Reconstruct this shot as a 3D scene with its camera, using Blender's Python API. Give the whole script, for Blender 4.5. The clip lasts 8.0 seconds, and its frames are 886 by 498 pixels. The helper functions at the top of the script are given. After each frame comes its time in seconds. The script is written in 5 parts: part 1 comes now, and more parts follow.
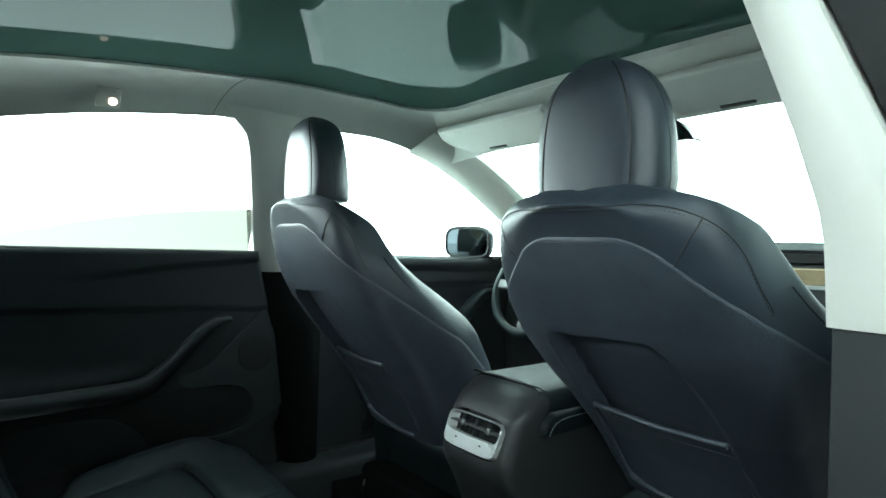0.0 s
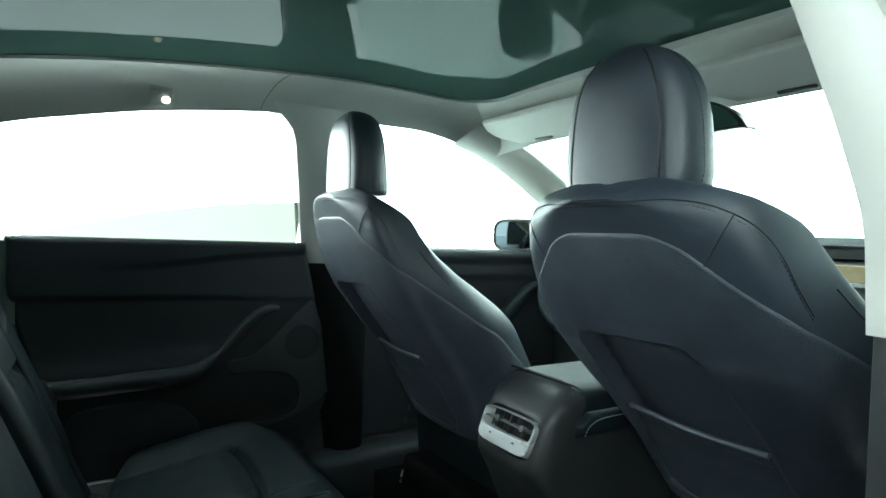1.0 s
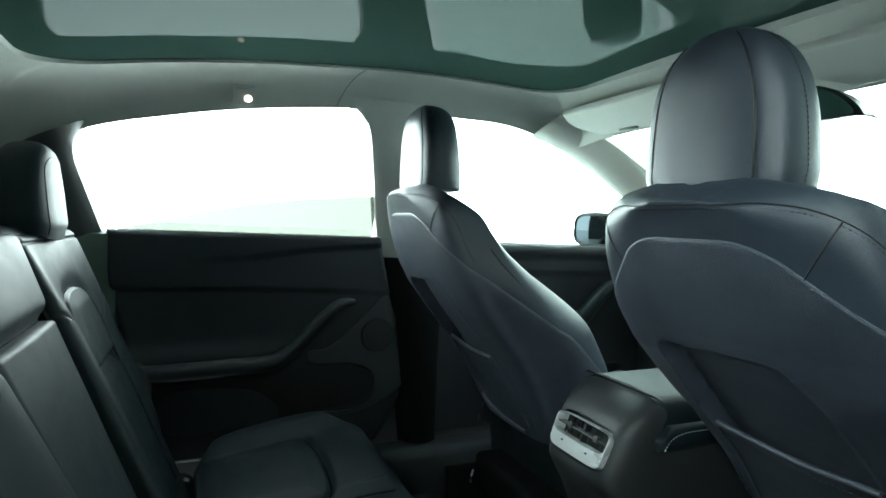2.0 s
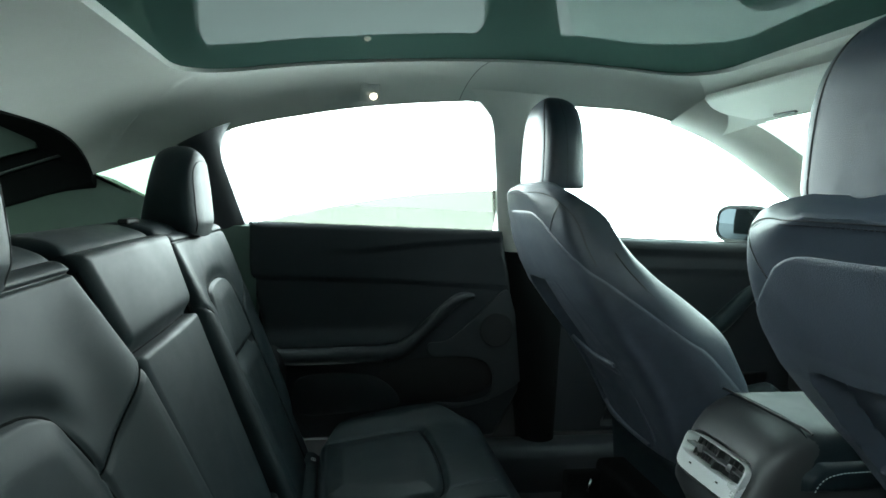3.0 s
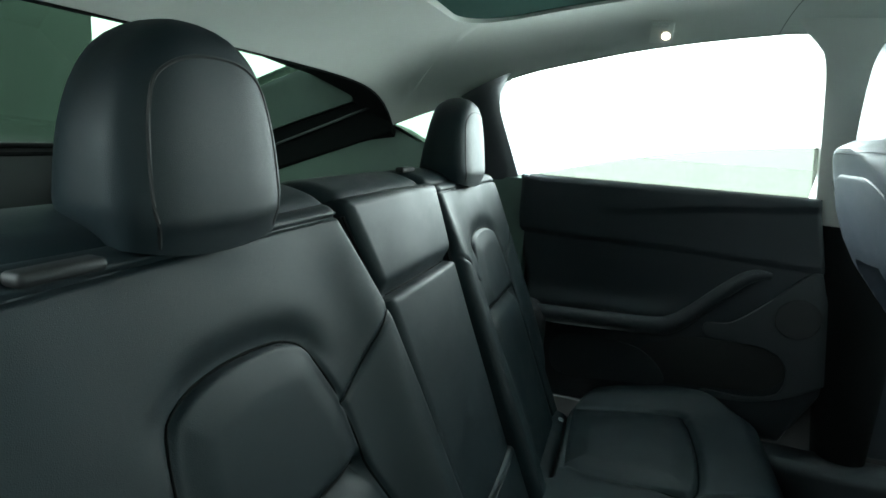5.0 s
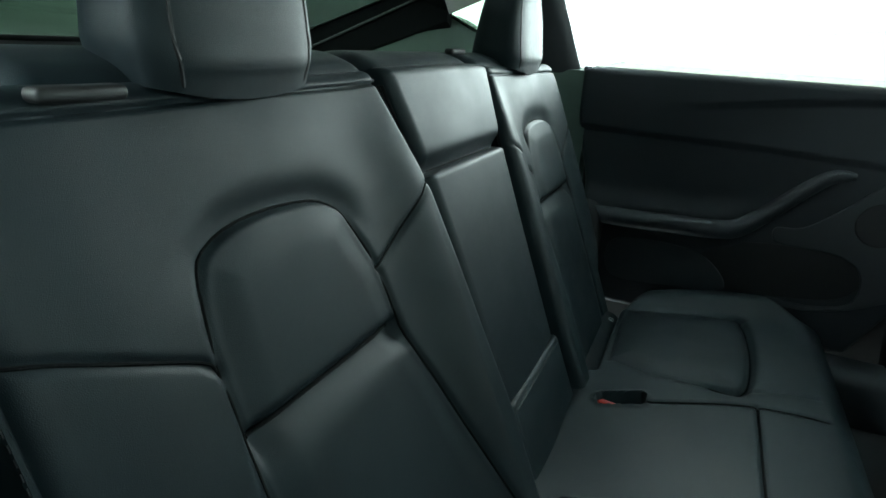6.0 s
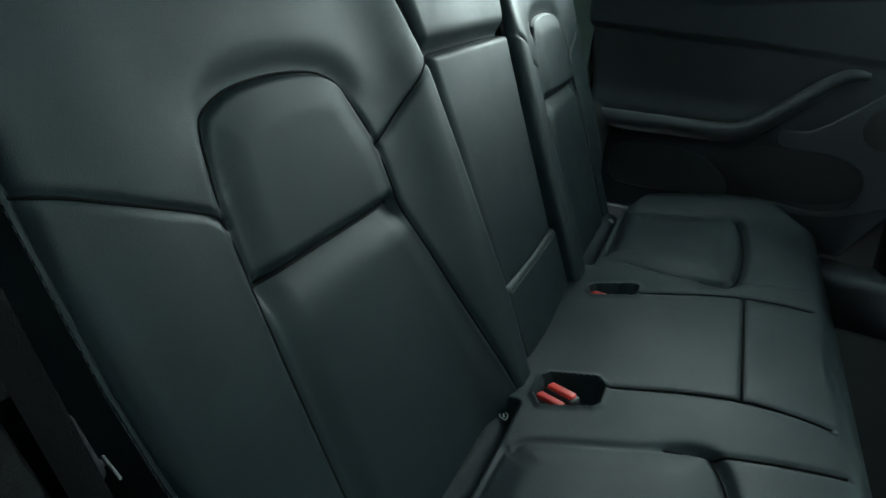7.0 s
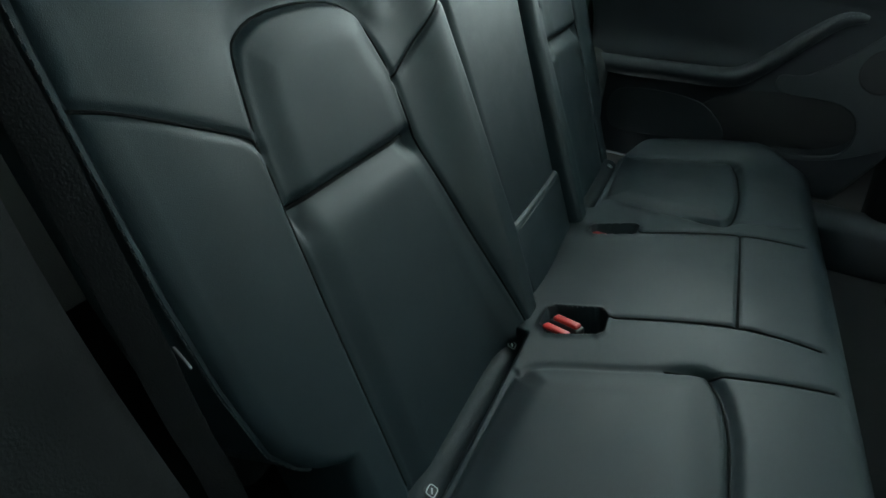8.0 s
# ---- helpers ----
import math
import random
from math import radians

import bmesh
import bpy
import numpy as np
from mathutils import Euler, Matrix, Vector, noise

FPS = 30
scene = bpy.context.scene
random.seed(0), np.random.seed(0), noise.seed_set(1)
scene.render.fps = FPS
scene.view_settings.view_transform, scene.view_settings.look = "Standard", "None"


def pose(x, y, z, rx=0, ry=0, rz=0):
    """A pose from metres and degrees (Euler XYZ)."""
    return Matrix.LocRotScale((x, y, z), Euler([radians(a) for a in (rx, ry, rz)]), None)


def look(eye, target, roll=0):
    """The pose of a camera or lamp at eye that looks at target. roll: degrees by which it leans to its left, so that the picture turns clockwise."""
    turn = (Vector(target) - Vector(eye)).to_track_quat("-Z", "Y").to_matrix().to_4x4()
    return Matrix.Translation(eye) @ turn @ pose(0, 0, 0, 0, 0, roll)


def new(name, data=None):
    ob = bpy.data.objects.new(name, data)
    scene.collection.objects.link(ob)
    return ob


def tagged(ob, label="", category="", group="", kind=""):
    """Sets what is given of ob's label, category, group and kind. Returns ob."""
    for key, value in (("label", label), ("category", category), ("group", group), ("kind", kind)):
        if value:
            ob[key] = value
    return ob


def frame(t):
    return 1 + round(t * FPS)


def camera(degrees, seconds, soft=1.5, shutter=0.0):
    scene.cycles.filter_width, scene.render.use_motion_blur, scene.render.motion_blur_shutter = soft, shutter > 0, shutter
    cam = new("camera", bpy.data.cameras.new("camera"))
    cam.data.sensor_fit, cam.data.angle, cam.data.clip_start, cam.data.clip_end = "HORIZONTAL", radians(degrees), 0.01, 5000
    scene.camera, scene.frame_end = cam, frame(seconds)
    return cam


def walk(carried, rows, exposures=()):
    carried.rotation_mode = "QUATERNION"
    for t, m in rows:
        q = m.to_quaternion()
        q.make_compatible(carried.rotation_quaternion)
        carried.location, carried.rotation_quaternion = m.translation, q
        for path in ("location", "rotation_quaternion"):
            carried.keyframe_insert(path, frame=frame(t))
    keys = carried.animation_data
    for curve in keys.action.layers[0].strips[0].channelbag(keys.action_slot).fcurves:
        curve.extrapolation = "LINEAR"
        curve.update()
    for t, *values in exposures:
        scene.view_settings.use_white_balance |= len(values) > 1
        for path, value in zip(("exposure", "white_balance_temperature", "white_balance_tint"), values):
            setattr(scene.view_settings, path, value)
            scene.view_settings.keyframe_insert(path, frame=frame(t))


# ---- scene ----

# ---------------------------------------------------------------- camera
cam = camera(75.8, 8.0, soft=1.6)
PATH = [
    (0, (0.9327, -0.0897, 1.0718), (-0.6437, 1.1411, 1.0708), 1.68),
    (0.5, (0.9445, -0.0686, 1.0744), (-0.6906, 1.0830, 1.0615), 1.94),
    (1, (0.9568, -0.0374, 1.0795), (-0.7425, 1.0165, 1.0403), 2.03),
    (2.5, (0.9250, 0.0142, 1.1162), (-0.9756, 0.6244, 0.9927), 2.70),
    (3, (0.9137, 0.0330, 1.1381), (-1.0446, 0.3997, 0.9631), 2.80),
    (3.5, (0.8975, 0.0510, 1.1529), (-1.0867, 0.1356, 0.9165), 2.97),
    (4, (0.8862, 0.0564, 1.1586), (-1.0848, -0.1405, 0.8825), 3.11),
    (5.5, (0.8300, 0.0971, 1.1239), (-0.9660, -0.6223, 0.6173), 3.50),
    (6, (0.8291, 0.1124, 1.0913), (-0.8889, -0.6438, 0.4007), 3.61),
    (6.5, (0.8388, 0.1292, 1.0726), (-0.8170, -0.6125, 0.2310), 3.95),
    (7, (0.8582, 0.1430, 1.0579), (-0.7489, -0.5747, 0.1080), 4.15),
    (7.5, (0.8814, 0.1349, 1.0465), (-0.6893, -0.5563, 0.0192), 4.35),
    (8, (0.9048, 0.1330, 1.0419), (-0.6540, -0.5130, -0.0319), 4.51),
]
# the picture brightens a little once the bright windows leave it
walk(cam, [(t, look(e, a, r)) for t, e, a, r in PATH], [(0, 0.0), (3, -0.02), (4, 0.0), (5.5, 0.12), (6.5, 0.34), (7.2, 0.45), (8, 0.48)])

# ---------------------------------------------------------------- light: a white photo studio all round
world = bpy.data.worlds.new("studio_light")
scene.world = world
world.use_nodes = True
sky = world.node_tree.nodes["Background"]
sky.inputs["Color"].default_value = (0.81, 1.0, 0.99, 1)
# the lamps stand behind the car, so the white surround fades towards its front
way, split, fade = (world.node_tree.nodes.new("ShaderNode" + k) for k in ("TexCoord", "SeparateXYZ", "MapRange"))
fade.inputs["From Min"].default_value, fade.inputs["From Max"].default_value = -1.0, 1.0
fade.inputs["To Min"].default_value, fade.inputs["To Max"].default_value = 28.0, 10.5
world.node_tree.links.new(way.outputs["Generated"], split.inputs[0])
world.node_tree.links.new(split.outputs["Y"], fade.inputs["Value"])
world.node_tree.links.new(fade.outputs["Result"], sky.inputs["Strength"])
scene.view_settings.exposure = 0.0


# ---------------------------------------------------------------- materials
def mat(name, base, rough=0.5, metal=0.0, grain=0.0, scale=300.0, vary=0.12, patch=6.0, spec=0.5, rvary=0.08, cells=False):
    m = bpy.data.materials.new(name)
    m.use_nodes = True
    nt = m.node_tree
    b = nt.nodes["Principled BSDF"]
    b.inputs["Roughness"].default_value = rough
    b.inputs["Metallic"].default_value = metal
    b.inputs["Specular IOR Level"].default_value = spec
    tc = nt.nodes.new("ShaderNodeTexCoord")
    n1 = nt.nodes.new("ShaderNodeTexNoise")
    n1.inputs["Scale"].default_value = patch
    n1.inputs["Detail"].default_value = 6
    n1.inputs["Roughness"].default_value = 0.65
    nt.links.new(tc.outputs["Object"], n1.inputs["Vector"])
    ramp = nt.nodes.new("ShaderNodeValToRGB")
    ramp.color_ramp.elements[0].position, ramp.color_ramp.elements[1].position = 0.3, 0.7
    ramp.color_ramp.elements[0].color = (*[c * (1 - vary) for c in base], 1)
    ramp.color_ramp.elements[1].color = (*[min(1, c * (1 + vary)) for c in base], 1)
    nt.links.new(n1.outputs["Fac"], ramp.inputs["Fac"])
    nt.links.new(ramp.outputs["Color"], b.inputs["Base Color"])
    mr = nt.nodes.new("ShaderNodeMapRange")
    mr.inputs["From Min"].default_value, mr.inputs["From Max"].default_value = 0.3, 0.7
    mr.inputs["To Min"].default_value, mr.inputs["To Max"].default_value = max(0.02, rough - rvary), min(1, rough + rvary)
    nt.links.new(n1.outputs["Fac"], mr.inputs["Value"])
    nt.links.new(mr.outputs["Result"], b.inputs["Roughness"])
    if grain:
        if cells:
            n2 = nt.nodes.new("ShaderNodeTexVoronoi")
            n2.feature = "DISTANCE_TO_EDGE"
            out = n2.outputs["Distance"]
        else:
            n2 = nt.nodes.new("ShaderNodeTexNoise")
            n2.inputs["Detail"].default_value = 3
            out = n2.outputs["Fac"]
        n2.inputs["Scale"].default_value = scale
        nt.links.new(tc.outputs["Object"], n2.inputs["Vector"])
        bump = nt.nodes.new("ShaderNodeBump")
        bump.inputs["Strength"].default_value = grain
        bump.inputs["Distance"].default_value = 0.001
        nt.links.new(out, bump.inputs["Height"])
        nt.links.new(bump.outputs["Normal"], b.inputs["Normal"])
    return m


def glass(name, tint, gloss=0.06):
    """A clear pane: it lets light through with a tint, and mirrors more at a flat angle."""
    m = bpy.data.materials.new(name)
    m.use_nodes = True
    nt = m.node_tree
    nt.nodes.remove(nt.nodes["Principled BSDF"])
    tr, gl, mix, lw, pw, ml = (nt.nodes.new("ShaderNode" + k) for k in ("BsdfTransparent", "BsdfGlossy", "MixShader", "LayerWeight", "Math", "Math"))
    tr.inputs["Color"].default_value = (*tint, 1)
    gl.inputs["Roughness"].default_value = 0.02
    lw.inputs["Blend"].default_value = 0.5
    pw.operation, ml.operation = "POWER", "MULTIPLY_ADD"
    pw.inputs[1].default_value = 5.0
    ml.inputs[1].default_value, ml.inputs[2].default_value = 0.55, 0.03
    nt.links.new(lw.outputs["Facing"], pw.inputs[0])
    nt.links.new(pw.outputs[0], ml.inputs[0])
    nt.links.new(ml.outputs[0], mix.inputs["Fac"])
    nt.links.new(tr.outputs[0], mix.inputs[1])
    nt.links.new(gl.outputs[0], mix.inputs[2])
    nt.links.new(mix.outputs[0], nt.nodes["Material Output"].inputs["Surface"])
    return m


def mirror_glass(name, base, share):
    """Dark opaque glass with an even, faint mirror image."""
    m = bpy.data.materials.new(name)
    m.use_nodes = True
    nt = m.node_tree
    nt.nodes.remove(nt.nodes["Principled BSDF"])
    df, gl, mix, ns, rp = (nt.nodes.new("ShaderNode" + k) for k in ("BsdfDiffuse", "BsdfGlossy", "MixShader", "TexNoise", "ValToRGB"))
    ns.inputs["Scale"].default_value = 3.0
    rp.color_ramp.elements[0].color = (*[c * 0.9 for c in base], 1)
    rp.color_ramp.elements[1].color = (*[c * 1.1 for c in base], 1)
    nt.links.new(ns.outputs["Fac"], rp.inputs["Fac"])
    nt.links.new(rp.outputs["Color"], df.inputs["Color"])
    gl.inputs["Roughness"].default_value = 0.02
    gl.inputs["Color"].default_value = (0.95, 1.0, 1.0, 1)
    mix.inputs["Fac"].default_value = share
    nt.links.new(df.outputs[0], mix.inputs[1])
    nt.links.new(gl.outputs[0], mix.inputs[2])
    nt.links.new(mix.outputs[0], nt.nodes["Material Output"].inputs["Surface"])
    return m


def lamp_glow(name, colour, strength):
    m = bpy.data.materials.new(name)
    m.use_nodes = True
    b = m.node_tree.nodes["Principled BSDF"]
    b.inputs["Base Color"].default_value = (0.8, 0.8, 0.75, 1)
    b.inputs["Emission Color"].default_value = (*colour, 1)
    b.inputs["Emission Strength"].default_value = strength
    return m


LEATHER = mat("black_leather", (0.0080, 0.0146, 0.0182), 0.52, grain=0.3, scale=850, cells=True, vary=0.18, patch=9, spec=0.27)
# same black leather, lightened on the front seats to stand in for light
LEATHER_LIT = mat("black_leather_lit", (0.030, 0.040, 0.056), 0.42, grain=0.4, scale=700, cells=True, vary=0.2, patch=12, spec=0.7)
SHELL = mat("grained_black_plastic", (0.020, 0.022, 0.025), 0.44, grain=0.5, scale=1100, vary=0.12, patch=7, spec=0.9)
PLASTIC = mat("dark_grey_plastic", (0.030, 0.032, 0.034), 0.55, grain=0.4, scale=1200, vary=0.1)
PLASTIC_SMOOTH = mat("satin_black_plastic", (0.022, 0.024, 0.025), 0.35, vary=0.1)
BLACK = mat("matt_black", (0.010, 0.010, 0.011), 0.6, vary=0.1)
CLOTH = mat("dark_textile", (0.022, 0.023, 0.025), 0.85, grain=0.6, scale=700, vary=0.12)
CARPET = mat("black_carpet", (0.018, 0.018, 0.019), 0.95, grain=0.9, scale=500, vary=0.2)
HEADLINER = mat("grey_headliner_fabric", (0.58, 0.58, 0.55), 0.92, grain=0.25, scale=1400, vary=0.035, spec=0.2)
TRIM = mat("pale_grey_pillar_trim", (0.64, 0.62, 0.585), 0.6, grain=0.25, scale=1300, vary=0.03)
VISOR = mat("pale_grey_visor", (0.56, 0.56, 0.53), 0.8, grain=0.2, scale=1200, vary=0.03)
SILVER = mat("satin_silver_plastic", (0.78, 0.79, 0.80), 0.30, metal=0.35, vary=0.05)
CHROME = mat("chrome", (0.7, 0.7, 0.7), 0.12, metal=1.0, vary=0.03)
SLAT = mat("grey_vent_slat", (0.07, 0.072, 0.075), 0.35, vary=0.06)
CONSOLE = mat("soft_grey_console", (0.027, 0.029, 0.031), 0.48, spec=0.55, grain=0.25, scale=1000, vary=0.1)
WOOD = mat("oak_strip", (0.42, 0.31, 0.19), 0.5, grain=0.3, scale=200, vary=0.2, patch=25)
RED = mat("red_button", (0.55, 0.035, 0.028), 0.4, vary=0.08)
WHITE = mat("white_mark", (0.7, 0.72, 0.72), 0.5, vary=0.03)
THREAD = mat("grey_thread", (0.075, 0.082, 0.090), 0.8, vary=0.1)
ROOFGLASS = mirror_glass("dark_roof_glass", (0.046, 0.085, 0.073), 0.018)
MIRROR = mat("mirror", (0.8, 0.82, 0.84), 0.02, metal=1.0, vary=0.01, rvary=0.005)
# mirror darkened in its colour, standing in for a dark reflection
MIRROR_DIMMED = mat("dimmed_mirror", (0.022, 0.026, 0.030), 0.05, metal=1.0, vary=0.05, rvary=0.01)
BODY = mat("blue_grey_body_paint", (0.10, 0.12, 0.15), 0.25, vary=0.04)
STUDIO = mat("white_studio_floor", (0.80, 0.82, 0.81), 0.45, grain=0.1, scale=40, vary=0.04, patch=0.6)
LIGHT_BLOCK_GREY = mat("grey_light_block", (0.50, 0.53, 0.53), 0.8, grain=0.1, scale=40, vary=0.05, patch=0.6)
SHUTTER = mat("dark_studio_shutter", (0.035, 0.050, 0.045), 0.6, grain=0.2, scale=60, vary=0.15, patch=1.5)
PANE = glass("clear_window", (0.93, 0.98, 0.96))
PANE_GREEN = glass("green_tinted_window", (0.255, 0.264, 0.243))
PANE_DARK = glass("privacy_window", (0.255, 0.310, 0.265))
# seat shell plastic lightened, as the light on the seat backs falls short
SEATBACK_LIT = mat("grained_plastic_lit", (0.042, 0.052, 0.070), 0.42, grain=1.0, scale=600, vary=0.28, patch=22, spec=0.85)
# near-black for joints, and for trim blackened to stand in for shade
SHADE_BLACK = mat("black_joint_and_shade", (0.0055, 0.0062, 0.0066), 0.95, grain=0.6, scale=500, vary=0.2, spec=0.1)
DOORLOW = mat("charcoal_plastic", (0.034, 0.038, 0.043), 0.5, grain=0.4, scale=1000, vary=0.12, spec=0.4)
DOORTRIM = mat("black_door_trim", (0.0195, 0.0228, 0.0275), 0.55, grain=0.4, scale=1000, vary=0.15, patch=6, spec=0.4)
BELT = mat("black_webbing", (0.007, 0.007, 0.008), 0.8, grain=0.6, scale=600, vary=0.12, spec=0.2)
CARGO = mat("grey_load_bay_plastic", (0.075, 0.108, 0.092), 0.55, grain=0.5, scale=900, vary=0.14)
GLOW = lamp_glow("lamp_glow", (1.0, 0.9, 0.72), 9.0)


# ---------------------------------------------------------------- building helpers
def data(name, verts, faces, smooth=True):
    me = bpy.data.meshes.new(name)
    me.from_pydata([tuple(map(float, v)) for v in verts], [], faces)
    me.validate()
    bm = bmesh.new()
    bm.from_mesh(me)
    bmesh.ops.recalc_face_normals(bm, faces=bm.faces)
    bm.to_mesh(me)
    bm.free()
    if smooth:
        me.polygons.foreach_set("use_smooth", [True] * len(me.polygons))
        me.set_sharp_from_angle(angle=radians(40))
    return me


def solid(name, bm, smooth=True):
    me = bpy.data.meshes.new(name)
    bm.to_mesh(me)
    bm.free()
    if smooth:
        me.polygons.foreach_set("use_smooth", [True] * len(me.polygons))
        me.set_sharp_from_angle(angle=radians(40))
    return me


def part(name, me, material, parent=None, label="", at=None):
    ob = new(name, me)
    if not me.materials:
        me.materials.append(material)
    if parent:
        ob.parent = parent
    if at is not None:
        ob.matrix_basis = at
    if label:
        ob["label"] = label
    return ob


def thing(name, place, label, category, group=""):
    ob = new(name)
    ob.empty_display_size = 0.05
    ob.matrix_basis = Matrix.Translation(place)
    return tagged(ob, label, category, group)


def setting(name, me, material, label):
    return tagged(part(name, me, material), label, "", "", "structure")


def rbox(name, size, r=0.005, seg=3, at=None, taper=None):
    bm = bmesh.new()
    bmesh.ops.create_cube(bm, size=1)
    for v in bm.verts:
        k = taper if taper and v.co.z > 0 else 1
        v.co = Vector((v.co.x * size[0] * k, v.co.y * size[1] * k, v.co.z * size[2]))
    r = min(r, 0.49 * min(size))
    bmesh.ops.bevel(bm, geom=list(bm.edges), offset=r, segments=seg, profile=0.5, affect="EDGES")
    if at is not None:
        bm.transform(at)
    return solid(name, bm)


def disc(name, r, depth, at=None, n=40, bevel=0.0015):
    bm = bmesh.new()
    bmesh.ops.create_cone(bm, cap_ends=True, segments=n, radius1=r, radius2=r, depth=depth)
    rim = [e for e in bm.edges if abs(e.verts[0].co.z - e.verts[1].co.z) < 1e-6]
    bmesh.ops.bevel(bm, geom=rim, offset=min(bevel, depth * 0.4), segments=2, affect="EDGES")
    if at is not None:
        bm.transform(at)
    return solid(name, bm)


def smooth_line(pts, n=40, closed=False):
    """Points along a Catmull-Rom curve through pts."""
    p = np.array(pts, float)
    m = len(p)
    out = []
    spans = m if closed else m - 1
    for i in range(spans):
        if closed:
            a, b, c, d = p[(i - 1) % m], p[i], p[(i + 1) % m], p[(i + 2) % m]
        else:
            b, c = p[i], p[i + 1]
            a = p[i - 1] if i else 2 * b - c
            d = p[i + 2] if i + 2 < m else 2 * c - b
        k = max(2, n // spans)
        t = (np.arange(k) / k)[:, None]
        out.append(0.5 * (2 * b + (c - a) * t + (2 * a - 5 * b + 4 * c - d) * t * t + (3 * b - a - 3 * c + d) * t ** 3))
    if not closed:
        out.append(p[-1:])
    return np.concatenate(out)


def tube(name, pts, r, n=8, closed=False, flat=1.0, up=(0, 0, 1)):
    """A round (or flattened) bar along pts."""
    p = np.array(pts, float)
    m = len(p)
    if closed:
        tan = np.roll(p, -1, 0) - np.roll(p, 1, 0)
    else:
        tan = np.gradient(p, axis=0)
    tan /= np.linalg.norm(tan, axis=1)[:, None] + 1e-12
    up = np.array(up, float)
    side = np.cross(tan, up)
    bad = np.linalg.norm(side, axis=1) < 1e-3
    side[bad] = np.cross(tan[bad], (0.3, 0.9, 0.1))
    side /= np.linalg.norm(side, axis=1)[:, None]
    nor = np.cross(side, tan)
    ang = np.arange(n) * 2 * math.pi / n
    rr = np.broadcast_to(np.array(r, float), (m,))[:, None, None]
    v = p[:, None] + rr * (np.cos(ang)[None, :, None] * side[:, None] * flat + np.sin(ang)[None, :, None] * nor[:, None])
    faces = []
    for i in range(m if closed else m - 1):
        for j in range(n):
            a, b = i * n, ((i + 1) % m) * n
            faces.append((a + j, a + (j + 1) % n, b + (j + 1) % n, b + j))
    if not closed:
        faces += [tuple(range(n))[::-1], tuple((m - 1) * n + j for j in range(n))]
    return data(name, v.reshape(-1, 3), faces)


def dashes(name, pts, length=0.006, gap=0.004, r=0.0009):
    """A row of stitches along pts."""
    p = np.array(pts, float)
    seg = np.r_[0, np.cumsum(np.linalg.norm(np.diff(p, axis=0), axis=1))]
    verts, faces = [], []
    s = 0.0
    while s + length < seg[-1]:
        ends = [np.array([np.interp(k, seg, p[:, c]) for c in range(3)]) for k in (s, s + length)]
        d = ends[1] - ends[0]
        d /= np.linalg.norm(d) + 1e-12
        u = np.cross(d, (0.31, 0.2, 0.93))
        u /= np.linalg.norm(u)
        w = np.cross(d, u)
        k0 = len(verts)
        for e in ends:
            for a in range(4):
                verts.append(e + r * (math.cos(a * math.pi / 2) * u + math.sin(a * math.pi / 2) * w))
        faces += [(k0 + a, k0 + (a + 1) % 4, k0 + 4 + (a + 1) % 4, k0 + 4 + a) for a in range(4)]
        faces += [(k0 + 3, k0 + 2, k0 + 1, k0), (k0 + 4, k0 + 5, k0 + 6, k0 + 7)]
        s += length + gap
    return data(name, verts, faces)


def sdf(X, Y, poly):
    """Signed distance to a polygon, minus inside."""
    p = np.array(poly, float)
    q = np.roll(p, -1, 0)
    best = np.full(X.shape, 1e9)
    inside = np.zeros(X.shape, bool)
    for a, b in zip(p, q):
        e = b - a
        t = np.clip(((X - a[0]) * e[0] + (Y - a[1]) * e[1]) / (e @ e + 1e-12), 0, 1)
        best = np.minimum(best, np.hypot(X - a[0] - t * e[0], Y - a[1] - t * e[1]))
        if abs(e[1]) > 1e-12:
            inside ^= ((a[1] > Y) != (b[1] > Y)) & (X < a[0] + e[0] * (Y - a[1]) / e[1])
    return np.where(inside, -best, best)


def near_line(X, Y, pts):
    p = np.array(pts, float)
    best = np.full(X.shape, 1e9)
    for a, b in zip(p[:-1], p[1:]):
        e = b - a
        t = np.clip(((X - a[0]) * e[0] + (Y - a[1]) * e[1]) / (e @ e + 1e-12), 0, 1)
        best = np.minimum(best, np.hypot(X - a[0] - t * e[0], Y - a[1] - t * e[1]))
    return best


def step(x, a, b):
    t = np.clip((x - a) / (b - a), 0, 1)
    return t * t * (3 - 2 * t)


def groove(X, Y, pts, width=0.003, depth=0.004):
    return -depth * np.exp(-(near_line(X, Y, pts) / width) ** 2)


def valley(d, depth, out, within):
    """A soft dip along d = 0, with its own width on either side."""
    return -depth * np.exp(-np.where(d > 0, d / out, d / within) ** 2)


